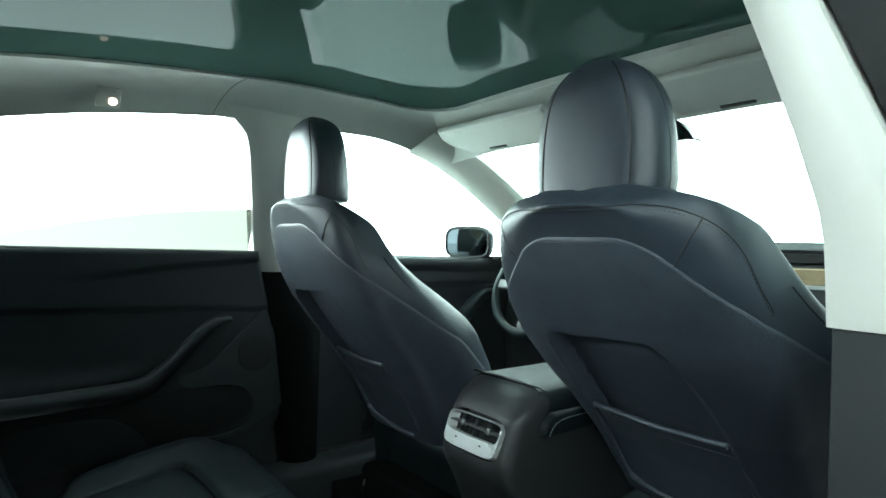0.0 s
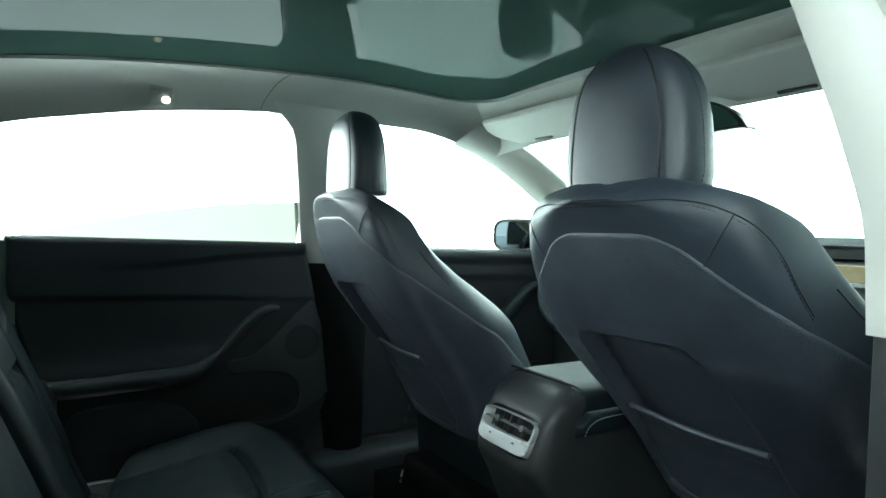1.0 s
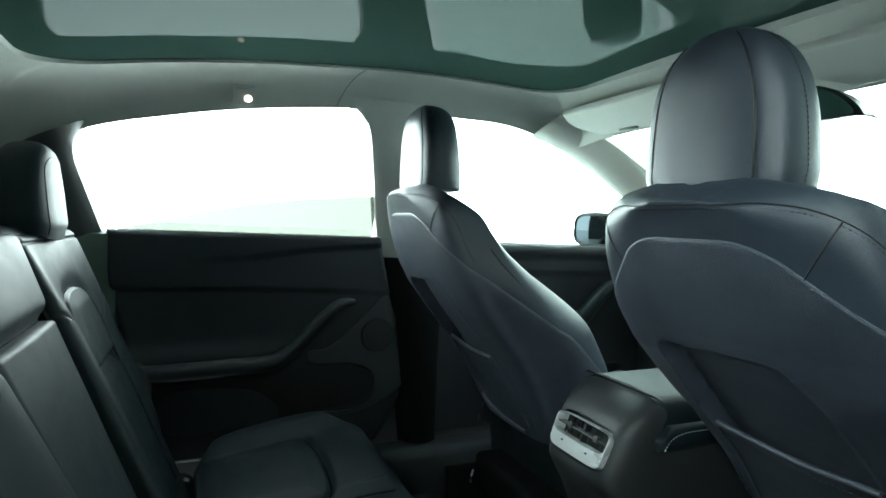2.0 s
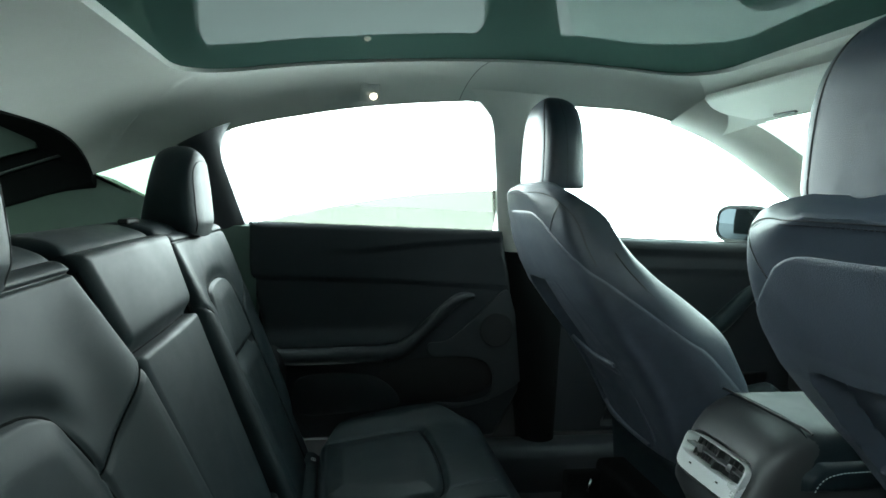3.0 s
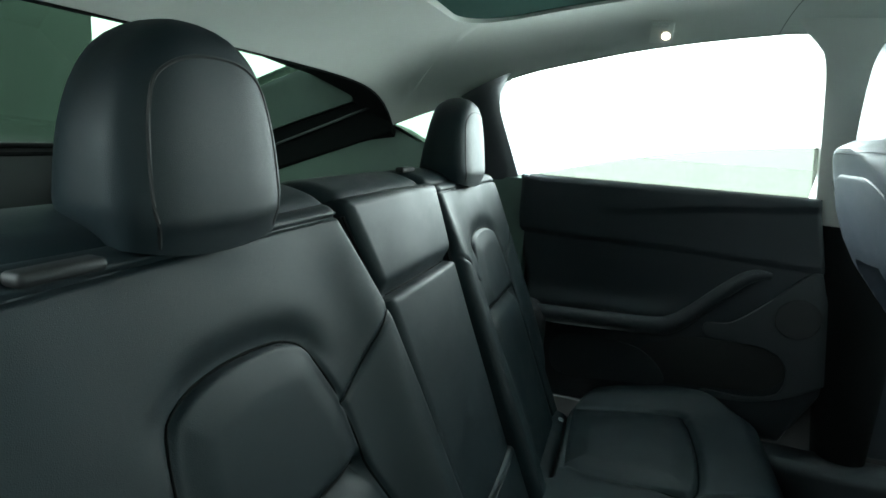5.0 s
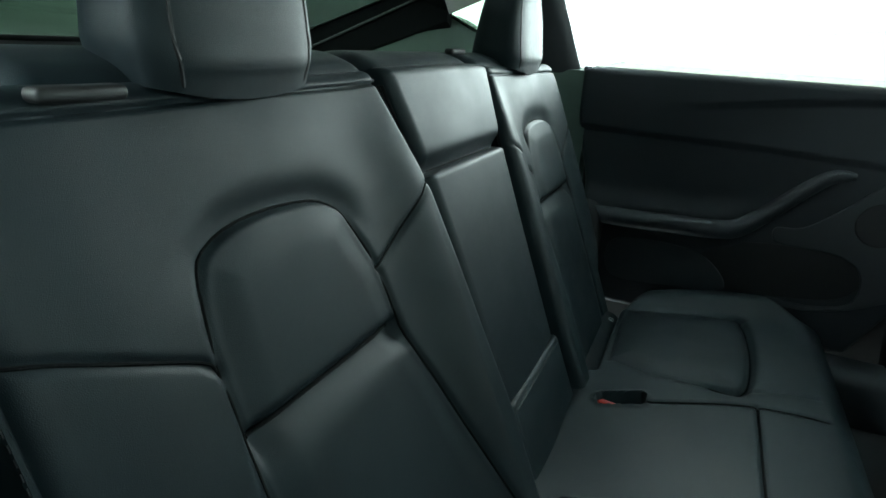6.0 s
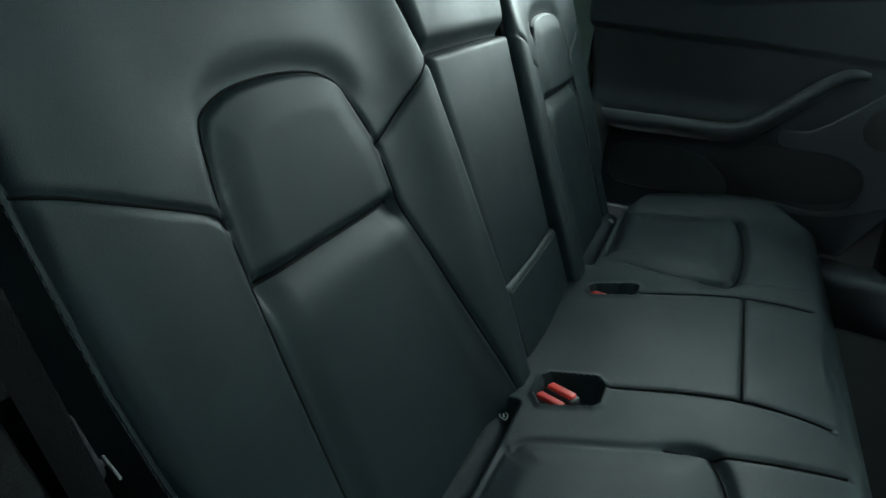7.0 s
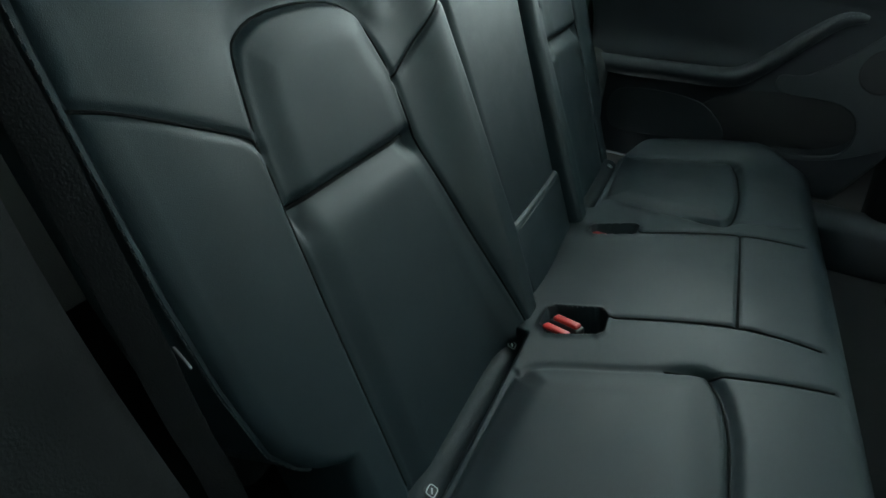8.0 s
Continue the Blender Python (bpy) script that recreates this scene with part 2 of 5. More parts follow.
def pad(name, left, right, low, high, height, thick, edge, frame_m, nu=120, nv=120, power=1.6):
    """An upholstered panel: a front face with height(x, s), edges rolled over by edge, closed behind at -thick.
    left and right are numbers or functions of s. frame_m takes (x, s, n) to the world or parent."""
    tu = np.linspace(0, 1, nu)
    tv = np.linspace(0, 1, nv)
    tu = 0.45 * tu + 0.55 * (0.5 - 0.5 * np.cos(math.pi * tu))
    tv = 0.45 * tv + 0.55 * (0.5 - 0.5 * np.cos(math.pi * tv))
    S = (low + (high - low) * tv)[:, None] * np.ones((1, nu))
    xl = left(S) if callable(left) else np.full(S.shape, float(left))
    xr = right(S) if callable(right) else np.full(S.shape, float(right))
    X = xl + (xr - xl) * tu[None, :]

    def fall(d):
        d = np.clip(d, 0, edge)
        return (edge - np.sqrt(np.maximum(0, edge ** 2 - (edge - d) ** 2))) / edge
    fx = fall(np.minimum(X - xl, xr - X))
    fs = fall(np.minimum(S - low, high - S))
    f = np.minimum(1, (fx ** power + fs ** power) ** (1 / power))
    Nn = height(X, S) - edge * f
    verts = np.stack([X, S, Nn], -1).reshape(-1, 3)
    faces = [(j * nu + i, j * nu + i + 1, (j + 1) * nu + i + 1, (j + 1) * nu + i) for j in range(nv - 1) for i in range(nu - 1)]
    loop = [i for i in range(nu)] + [j * nu + nu - 1 for j in range(1, nv)] + [(nv - 1) * nu + i for i in range(nu - 2, -1, -1)] + [j * nu for j in range(nv - 2, 0, -1)]
    base = len(verts)
    rim = verts[loop].copy()
    rim[:, 2] = -thick
    verts = np.vstack([verts, rim])
    m = len(loop)
    faces += [(loop[k], base + k, base + (k + 1) % m, loop[(k + 1) % m]) for k in range(m)]
    faces.append(tuple(base + k for k in range(m)))
    M = np.array(frame_m)
    verts = verts @ M[:3, :3].T + M[:3, 3]
    return data(name, verts, faces)


def loft(name, rows, closed=True, caps=True):
    """Joins rows of points, each a ring (or a strip), into one skin."""
    m, n = len(rows), len(rows[0])
    verts = np.array(rows, float).reshape(-1, 3)
    faces = []
    for i in range(m - 1):
        for j in range(n if closed else n - 1):
            faces.append((i * n + j, i * n + (j + 1) % n, (i + 1) * n + (j + 1) % n, (i + 1) * n + j))
    if caps and closed:
        faces += [tuple(range(n)), tuple((m - 1) * n + j for j in range(n))]
    return data(name, verts, faces)


def thicken(rows, offset):
    """Turns a strip grid of points into a closed slab, offset by a fixed vector."""
    rows = np.array(rows, float)
    back = rows[:, ::-1] + np.array(offset, float)
    return np.concatenate([rows, back], 1)


def axes(origin, x, s, n):
    """A frame from its three directions; it may be a mirrored one."""
    m = Matrix.Identity(4)
    for i, a in enumerate((x, s, n)):
        v = Vector(a).normalized()
        for r in range(3):
            m[r][i] = v[r]
    for r in range(3):
        m[r][3] = origin[r]
    return m


def dome(t, a, p):
    return max(0.0, 1 - max(0.0, (t - a) / (1 - a)) ** p) ** 0.5


def tri(a, b, c, w):
    return (1 - w) * (1 - w) * a + 2 * w * (1 - w) * b + w * w * c


# ---------------------------------------------------------------- large structure
CX = 0.03                                   # middle of the cabin


def window_x(z):
    """The side glass leans in towards the roof."""
    return -0.778 + 0.42 * (z - 1.043)


def window_top(y):
    ys = (-0.62, -0.50, -0.41, -0.27, -0.18, -0.08, 0.055, 0.20, 0.35, 0.415, 0.55, 0.70, 0.88, 1.07, 1.245, 1.48, 1.75)
    zs = (1.150, 1.194, 1.225, 1.284, 1.313, 1.336, 1.364, 1.386, 1.403, 1.407, 1.413, 1.414, 1.411, 1.373, 1.310, 1.200, 1.06)
    line = smooth_line(list(zip(ys, zs)), 130)
    return float(np.interp(y, line[:, 0], line[:, 1]))


def roof_z(y):
    return 1.507 - 0.112 * (y - 0.72) ** 2


def glass_edge(k, t):
    """The rim of the roof glass: side k (0 left, 1 rear, 2 right, 3 front), t along it."""
    a, b = ((-1, 1 - 2 * t), (2 * t - 1, -1), (1, 2 * t - 1), (1 - 2 * t, 1))[k]
    hx, hy, rc = 0.56, 0.660, 0.14
    x, y = a * hx, b * hy
    cx, cy = math.copysign(hx - rc, x), math.copysign(hy - rc, y)
    if abs(x) > hx - rc and abs(y) > hy - rc:
        dx, dy = x - cx, y - cy
        m = max(abs(dx), abs(dy))
        l = math.hypot(dx, dy)
        x, y = cx + dx * m / l * rc / max(m, 1e-9) * (m / rc), cy + dy * m / l * rc / max(m, 1e-9) * (m / rc)
    y += 0.340
    x *= 1 - 0.06 * step(0.35 - y, 0, 0.6)
    return np.array((CX + x, y, roof_z(y) - 0.004))


def shell_edge(k, t):
    """The outer rim of the headliner: window tops, tailgate opening, windscreen top."""
    if k in (0, 2):
        y = 1.13 - 1.73 * t if k == 0 else -0.60 + 1.73 * t
        z = window_top(y)
        x = window_x(z)
        return np.array((x if k == 0 else 2 * CX - x, y, z))
    if k == 1:
        lo = shell_edge(0, 1.0)
        x = lo[0] + (2 * CX - 2 * lo[0]) * t
        q = abs((x - CX) / (CX - lo[0]))
        return np.array((x, -0.585 - 0.015 * q, 1.264 - 0.030 * q ** 4 - (1.234 - lo[2]) * q ** 10))
    lo = shell_edge(2, 1.0)
    x = lo[0] + (2 * CX - 2 * lo[0]) * t
    q = abs((x - CX) / (lo[0] - CX))
    return np.array((x, 1.13 + 0.07 * (1 - q * q), lo[2] + 0.045 * (1 - q ** 4)))


def build_headliner():
    ring = []
    for k, n in ((0, 70), (1, 44), (2, 70), (3, 44)):
        for i in range(n):
            t = i / n
            o, g = shell_edge(k, t), glass_edge(k, t)
            ctrl = o * 0.62 + g * 0.38
            ctrl[2] = o[2] + (0.86 if k in (0, 2) else 0.72) * (g[2] - o[2])
            ring.append([tri(o, ctrl, g, w) for w in np.linspace(0, 1, 15)])
    ring = np.array(ring)
    up = ring + np.array((0, 0, 0.02))
    rows = np.concatenate([ring, up[:, ::-1]], 1)
    return loft("headliner", list(rows) + [rows[0]], closed=True, caps=False)


setting("ceiling", build_headliner(), HEADLINER, "pale grey fabric headliner round a large glass roof")


o, g = shell_edge(0, 0.454), glass_edge(0, 0.454)
mid = o * 0.62 + g * 0.38
mid[2] = o[2] + 0.86 * (g[2] - o[2])
setting("trim_joint", tube("joint", [tri(o, mid, g, w) + np.array((0.0004, 0, -0.0004)) for w in np.linspace(0.02, 0.98, 16)], 0.0007, 6), BLACK, "thin joint in the headliner edge")


def build_roof_glass():
    rows = []
    for j in range(41):
        y = -0.36 + 1.39 * j / 40
        row = [(CX + x, y, roof_z(y) + 0.012 * (1 - (x / 0.6) ** 2) + 0.001) for x in np.linspace(-0.60, 0.60, 31)]
        rows.append(row)
    return loft("roof_glass", [list(r) for r in thicken(rows, (0, 0, 0.006))])


setting("roof_glass", build_roof_glass(), ROOFGLASS, "dark green tinted panoramic roof glass mirroring the cabin")
# unseen skin added over the roof, so no daylight falls through the dark glass
setting("roof_light_block", loft("roof_light_block", [list(r) for r in thicken([[(CX + x, y, roof_z(min(max(y, -0.5), 1.2)) + 0.05) for x in np.linspace(-0.66, 0.66, 9)] for y in np.linspace(-0.62, 1.16, 24)], (0, 0, 0.01))]), BLACK, "black skin added unseen over the glass roof to block daylight")

# studio round the car
setting("ground", rbox("ground", (120, 120, 0.1), 0.01, 1, Matrix.Translation((0, 0, -0.05))), STUDIO, "white seamless studio floor under the car")
setting("backdrop", rbox("backdrop", (6.4, 0.12, 3.2), 0.02, 2, Matrix.Translation((0.3, -4.3, 1.6))), SHUTTER, "dark green grey studio shutter behind the car")

# unseen slab, added to dim the light that falls in from above
setting("overhead_light_block", rbox("overhead_light_block", (8, 8, 0.1), 0.02, 1, Matrix.Translation((0, 0, 3.65))), LIGHT_BLOCK_GREY, "grey slab added unseen over the car to dim light from above")
# added out of view to keep light from the doorway side off the seats
setting("side_light_block", rbox("side_light_block", (0.12, 4.6, 3.56), 0.02, 2, Matrix.Translation((1.75, 1.75, 1.78))), SHUTTER, "dark screen added out of view to block light at the doorway")

# closes the gap below the bench; its shade is in the colour
setting("floor_rear", rbox("floor_rear", (1.56, 1.34, 0.06), 0.01, 2, Matrix.Translation((0.06, -0.93, 0.33))), SHADE_BLACK, "black underbody panel below the rear bench")
# unseen low screen, added to darken the lower parts of the seats
setting("low_light_block", rbox("low_light_block", (0.08, 3.2, 1.26), 0.02, 2, Matrix.Translation((1.42, 0.0, 0.63))), SHUTTER, "low dark screen added unseen to block light at the doorway")
# cabin floor with its tunnel, and the closing walls low down
setting("floor", rbox("floor", (1.50, 2.6, 0.06), 0.01, 2, Matrix.Translation((CX, 0.75, 0.22))), CARPET, "black carpeted cabin floor")
setting("sill_left", rbox("sill_left", (0.12, 1.3, 0.16), 0.03, 4, Matrix.Translation((-0.74, 0.72, 0.31))), DOORLOW, "dark grey plastic door sill trim")
setting("sill_right", rbox("sill_right", (0.34, 1.7, 0.16), 0.03, 4, Matrix.Translation((0.93, 0.05, 0.31))), PLASTIC, "dark grey plastic door sill trim")
setting("wall_left", rbox("wall_left", (0.04, 3.7, 0.86), 0.01, 2, Matrix.Translation((-0.86, 0.2, 0.56))), BLACK, "dark inner skin of the car side")
setting("wall_right", rbox("wall_right", (0.04, 1.35, 0.86), 0.01, 2, Matrix.Translation((0.92, 1.38, 0.56))), BLACK, "dark inner skin of the car side")
setting("wheel_arch_left", rbox("wheel_arch_left", (0.20, 0.56, 0.46), 0.05, 4, Matrix.Translation((-0.74, -0.38, 0.47))), CARPET, "dark trim over the rear wheel arch")
setting("wall_front", rbox("wall_front", (1.62, 0.04, 0.75), 0.01, 2, Matrix.Translation((CX, 2.02, 0.6))), BLACK, "black bulkhead behind the dashboard")
setting("wall_rear", rbox("wall_rear", (1.56, 0.04, 0.83), 0.01, 2, Matrix.Translation((CX, -1.56, 0.612))), PLASTIC, "dark plastic inner face of the tailgate")
setting("tailgate_sill", rbox("tailgate_sill", (1.40, 0.05, 0.014), 0.005, 3, Matrix.Translation((CX, -1.55, 1.031))), SHADE_BLACK, "black ledge along the foot of the tailgate glass")
# hidden plate, added to stop the glass mirroring the bright ground
setting("reflection_block", rbox("reflection_block", (1.40, 0.22, 0.012), 0.004, 2, pose(CX, -1.64, 0.969, 21)), SHADE_BLACK, "black plate added under the tailgate glass to catch its reflection")
# load floor blackened, its shade held in the colour
setting("cargo_floor", rbox("cargo_floor", (1.50, 1.2, 0.04), 0.01, 2, Matrix.Translation((CX, -1.0, 0.62))), SHADE_BLACK, "black carpet of the load floor")


# ---------------------------------------------------------------- side walls: pillars and glass
def flip(me_rows, sign):
    r = np.array(me_rows, float)
    if sign > 0:
        r[..., 0] = 2 * CX - r[..., 0]
    return r


def pillar_a(sign):
    """From the headliner down to the dashboard, between side glass and windscreen."""
    rows = []
    for t in np.linspace(0, 1, 26):
        y = 0.98 + 0.86 * t
        z = window_top(y)
        o = np.array((window_x(z), y, z))
        w = 0.085 + 0.02 * math.sin(math.pi * t)
        i = o + np.array((w, 0.035 + 0.05 * t, 0.050 - 0.01 * t))
        mid = 0.5 * (o + i) + np.array((0.012, -0.022, -0.012))
        line = [tri(o, mid, i, k) for k in np.linspace(0, 1, 9)]
        rows.append(line + [i + np.array((-0.01, 0.03, 0.015)), o + np.array((-0.035, 0.03, 0.015)), o + np.array((-0.02, 0.004, -0.004))])
    return loft("pillar", [list(r) for r in flip(rows, sign)])


setting("pillar_a_left", pillar_a(-1), TRIM, "pale grey windscreen pillar trim")
setting("pillar_a_right", pillar_a(1), TRIM, "pale grey windscreen pillar trim")


def pillar_b_left():
    rows = []
    for t in np.linspace(0, 1, 22):
        z = 0.985 + 0.450 * t
        x = window_x(z)
        y0 = float(np.interp(z, (0.985, 1.042, 1.207, 1.34, 1.374, 1.407, 1.44), (0.532, 0.520, 0.485, 0.455, 0.440, 0.404, 0.35)))
        y1 = 0.68 - 0.05 * t
        bulge = 0.030 * (1 - 0.5 * t)
        front = [(x + bulge * math.sin(math.pi * k) ** 0.6, y0 + (y1 - y0) * k, z) for k in np.linspace(0, 1, 13)]
        rows.append(front + [(x - 0.05, y1, z), (x - 0.05, y0, z)])
    return loft("pillar", rows)


setting("pillar_b_left", pillar_b_left(), TRIM, "pale grey upper door pillar trim beside the driver's seat")


def pillar_b_low(x0, sign, label):
    rows = []
    for t in np.linspace(0, 1, 14):
        z = 0.25 + 0.735 * t
        y0, y1 = 0.60 + 0.05 * (1 - t) - 0.055 * t, 0.74
        front = [(x0 + sign * 0.035 * math.sin(math.pi * k) ** 0.6, y0 + (y1 - y0) * k, z) for k in np.linspace(0, 1, 11)]
        rows.append(front + [(x0 - sign * 0.06, y1, z), (x0 - sign * 0.06, y0, z)])
    # dark grey trim blackened, so the shade behind the seat is painted in
    return setting(label, loft("pillar", rows), SHADE_BLACK, "lower door pillar trim, blackened as if in shade")


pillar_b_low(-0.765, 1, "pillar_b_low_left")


def pillar_b_right():
    """The one in the open doorway, seen from behind: pale trim above, its door-frame edge outside."""
    rows = []
    for t in np.linspace(0, 1, 26):
        z = 1.004 + 0.42 * t
        xi = float(np.interp(z, (1.0, 1.05, 1.09, 1.125, 1.165, 1.202, 1.236, 1.29, 1.35, 1.43), (0.717, 0.715, 0.713, 0.707, 0.695, 0.684, 0.672, 0.653, 0.631, 0.602)))
        xo = 0.758 - 0.415 * (z - 1.200)
        y0 = 0.565
        arc = [(xi + 0.004, y0 + 0.07, z), (xi - 0.002, y0 + 0.03, z)]
        arc += [(xi + (xo - xi) * k, y0 + 0.016 * (1 - math.sin(math.pi * min(1, k + 0.12)) ** 0.5), z) for k in np.linspace(0.02, 1, 9)]
        rows.append(arc + [(xo + 0.004, y0 + 0.03, z), (xo, y0 + 0.09, z)])
    return loft("pillar", rows)


setting("pillar_b_right", pillar_b_right(), TRIM, "pale grey upper door pillar trim in the open doorway")
rows = []
for t in np.linspace(0, 1, 14):
    z = 0.25 + 0.752 * t
    rows.append([(0.722, 0.63, z), (0.720, 0.585, z), (0.726, 0.570, z), (0.79, 0.568, z), (0.84, 0.572, z), (0.855, 0.59, z), (0.855, 0.68, z), (0.74, 0.68, z)])
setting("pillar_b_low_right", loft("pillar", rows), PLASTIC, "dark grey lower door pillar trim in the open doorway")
rows = []
for t in np.linspace(0, 1, 20):
    z = 1.0 + 0.44 * t
    x = 0.766 - 0.415 * (z - 1.200)
    rows.append([(x, 0.585, z), (x + 0.05, 0.58, z), (x + 0.055, 0.66, z), (x, 0.66, z)])
setting("door_frame_right", loft("frame", rows), BLACK, "black rubber-sealed edge of the door frame")


def pillar_c(sign):
    """Dark trim between the rear door glass and the small quarter glass."""
    rows = []
    for t in np.linspace(0, 1, 18):
        z = 0.90 + 0.41 * t
        x = window_x(z)
        ya = float(np.interp(z, (1.03, 1.21, 1.25, 1.27, 1.31), (-0.222, -0.276, -0.279, -0.274, -0.247)))
        yb = -0.32 - 0.06 * step(z, 0.95, 1.15)
        zt = min(z, window_top(yb) + 0.005)
        b = 0.022
        front = [(x + b * math.sin(math.pi * k) ** 0.7 + 0.004, ya + (yb - ya) * k, z + (zt - z) * k) for k in np.linspace(0, 1, 9)]
        rows.append(front + [(x - 0.05, yb, zt), (x - 0.05, ya, z)])
    return loft("pillar", [list(r) for r in flip(rows, sign)])


setting("pillar_c_left", pillar_c(-1), SHELL, "black trim behind the rear door glass")


def cargo_side(sign):
    """Side trim behind the rear seat, below the quarter glass, reaching back to the tailgate."""
    rows = []
    for y in np.linspace(-0.19, -1.62, 40):
        u = (-0.19 - y) / 1.43
        top = float(np.interp(-y, (0.19, 0.30, 0.34, 0.42, 0.50, 0.61, 0.68, 0.75, 1.06, 1.62), (1.035, 1.035, 1.042, 1.070, 1.101, 1.156, 1.165, 1.130, 1.000, 0.86)))
        line = []
        for k in np.linspace(0, 1, 12):
            z = 0.50 + (top - 0.50) * k
            x = -0.76 + 0.16 * math.sin(math.pi * 0.5 * step(-y, 0.2, 0.9)) * (1 - k ** 3)
            line.append((x, y, z))
        rows.append(line + [(window_x(top) - 0.01, y, top + 0.008), (-0.86, y, top), (-0.86, y, 0.50)])
    return loft("cargo_side", [list(r) for r in flip(rows, sign)])


def wheel_arch_right():
    """Dark trim at the rear of the open doorway, curving round the wheel arch down to the sill."""
    rows = []
    for t in np.linspace(0, 1, 26):
        z = 0.24 + 0.84 * t
        y = 0.10 - 0.26 * step(t, 0.05, 0.95) - 0.06 * math.sin(math.pi * t)
        x0 = 0.725 + 0.02 * t
        rows.append([(x0, y - 0.5, z), (x0, y - 0.06, z), (x0 + 0.012, y - 0.02, z), (x0 + 0.035, y, z), (x0 + 0.12, y + 0.015, z), (x0 + 0.20, y + 0.01, z), (x0 + 0.215, y - 0.5, z)])
    return loft("arch", rows)


# trim blackened further: the shade of the doorway corner is in its colour
setting("wheel_arch_right", wheel_arch_right(), SHADE_BLACK, "dark trim at the rear edge of the open doorway, blackened as shade")
setting("door_seal_right", tube("seal", smooth_line([(0.90, 0.40, 0.375), (0.90, 0.20, 0.38), (0.895, 0.08, 0.45), (0.885, -0.02, 0.62), (0.875, -0.09, 0.80), (0.865, -0.14, 1.0), (0.83, -0.2, 1.15)], 40), 0.010, 8), BLACK, "black rubber seal round the doorway")
setting("cargo_side_left", cargo_side(-1), CARGO, "dark green grey plastic side trim of the load bay")
setting("cargo_side_right", cargo_side(1), CARGO, "dark green grey plastic side trim of the load bay")


def hatch_z(y):
    """Inner face of the sloping tailgate glass."""
    return 1.301 + 0.385 * (y + 0.857)


def tailgate_frame(sign):
    """Broad dark trim beside the tailgate glass, falling from the glass to the side of the opening."""
    rows = []
    for y in np.linspace(-0.72, -1.52, 24):
        zu, zl = hatch_z(y), 1.207 + 0.356 * (y + 0.749)
        sag = [(-0.665 - 0.035 * k, y, zu + (zl - zu) * k) for k in np.linspace(0, 1, 8)]
        rows.append([(-0.665, y, zu + 0.03)] + sag + [(-0.73, y, zl), (-0.73, y, zu + 0.03)])
    return loft("frame", [list(r) for r in flip(rows, sign)])


def tailgate_gap(sign):
    """Black channel and rubber seal between the tailgate trim and the side of the load bay."""
    rows = []
    for y in np.linspace(-0.60, -1.58, 24):
        zl = 1.207 + 0.356 * (y + 0.749)
        rows.append([(-0.712, y, zl + 0.05), (-0.718, y, zl - 0.12), (-0.75, y, zl - 0.14), (-0.75, y, zl + 0.05)])
    return loft("gap", [list(r) for r in flip(rows, sign)])


setting("tailgate_frame_left", tailgate_frame(-1), CARGO, "dark green grey plastic trim beside the tailgate glass")
setting("tailgate_frame_right", tailgate_frame(1), CARGO, "dark green grey plastic trim beside the tailgate glass")
setting("tailgate_gap_left", tailgate_gap(-1), SHADE_BLACK, "black channel round the tailgate")
setting("tailgate_gap_right", tailgate_gap(1), SHADE_BLACK, "black channel round the tailgate")
setting("tailgate_seal_left", tube("seal", [(-0.706, y, 1.196 + 0.404 * (y + 0.681)) for y in np.linspace(-0.64, -1.40, 16)], 0.0035, 8), PLASTIC_SMOOTH, "black rubber seal round the tailgate opening")
rows = []
for i in range(41):
    e = shell_edge(1, i / 40)
    q = abs((e[0] - CX) / 0.60)
    yb = -0.857
    rows.append([(e[0], e[1] - 0.004, e[2] - 0.004), (e[0], e[1] - 0.05, e[2] + 0.010), (e[0], yb, hatch_z(yb) - 0.006 + 0.03 * (1 - min(q, 1) ** 2)), (e[0], yb, hatch_z(yb) + 0.06), (e[0], e[1], e[2] + 0.06)])
setting("tailgate_header", loft("header", rows), SHADE_BLACK, "black edge at the top of the tailgate glass")


def pane(name, rows, material, label):
    ob = setting(name, loft("pane", [list(r) for r in rows]), material, label)
    ob.visible_shadow = False
    return ob


pane("window_tailgate", thicken([[(CX + x, -0.66 - 1.04 * t, hatch_z(-0.66 - 1.04 * t) + 0.002 + 0.03 * (1 - (x / 0.69) ** 2)) for x in np.linspace(-0.69, 0.69, 13)] for t in np.linspace(0, 1, 16)], (0, 0, 0.005)), PANE_DARK, "green tinted sloping tailgate glass")
pane("windscreen", thicken([[(CX + q * (0.60 + 0.10 * t), 1.185 + 0.75 * t + 0.06 * (1 - q * q), 1.415 - 0.42 * t) for q in np.linspace(-1, 1, 15)] for t in np.linspace(0, 1, 12)], (0, 0, 0.005)), PANE, "raked clear windscreen")


def side_pane(name, y0, y1, low, top, label, material=PANE, sign=-1):
    rows = []
    for y in np.linspace(y0, y1, 24):
        a, b = low(y), top(y)
        line = [(window_x(z) - 0.012, y, z) for z in np.linspace(a, max(a + 0.004, b), 8)]
        rows.append(line)
    return pane(name, flip(thicken(rows, (-0.004, 0, 0)), sign), material, label)


side_pane("window_1", 0.68, 1.58, lambda y: 1.02, lambda y: window_top(y) + 0.01, "clear front door glass")
side_pane("window_2", -0.19, 0.505, lambda y: 1.03, lambda y: float(np.interp(y, (-0.23, -0.157, -0.088, 0.022, 0.144, 0.28, 0.40, 0.50), (1.040, 1.057, 1.075, 1.103, 1.130, 1.152, 1.164, 1.172))), "green tinted rear door glass wound most of the way down", PANE_GREEN)
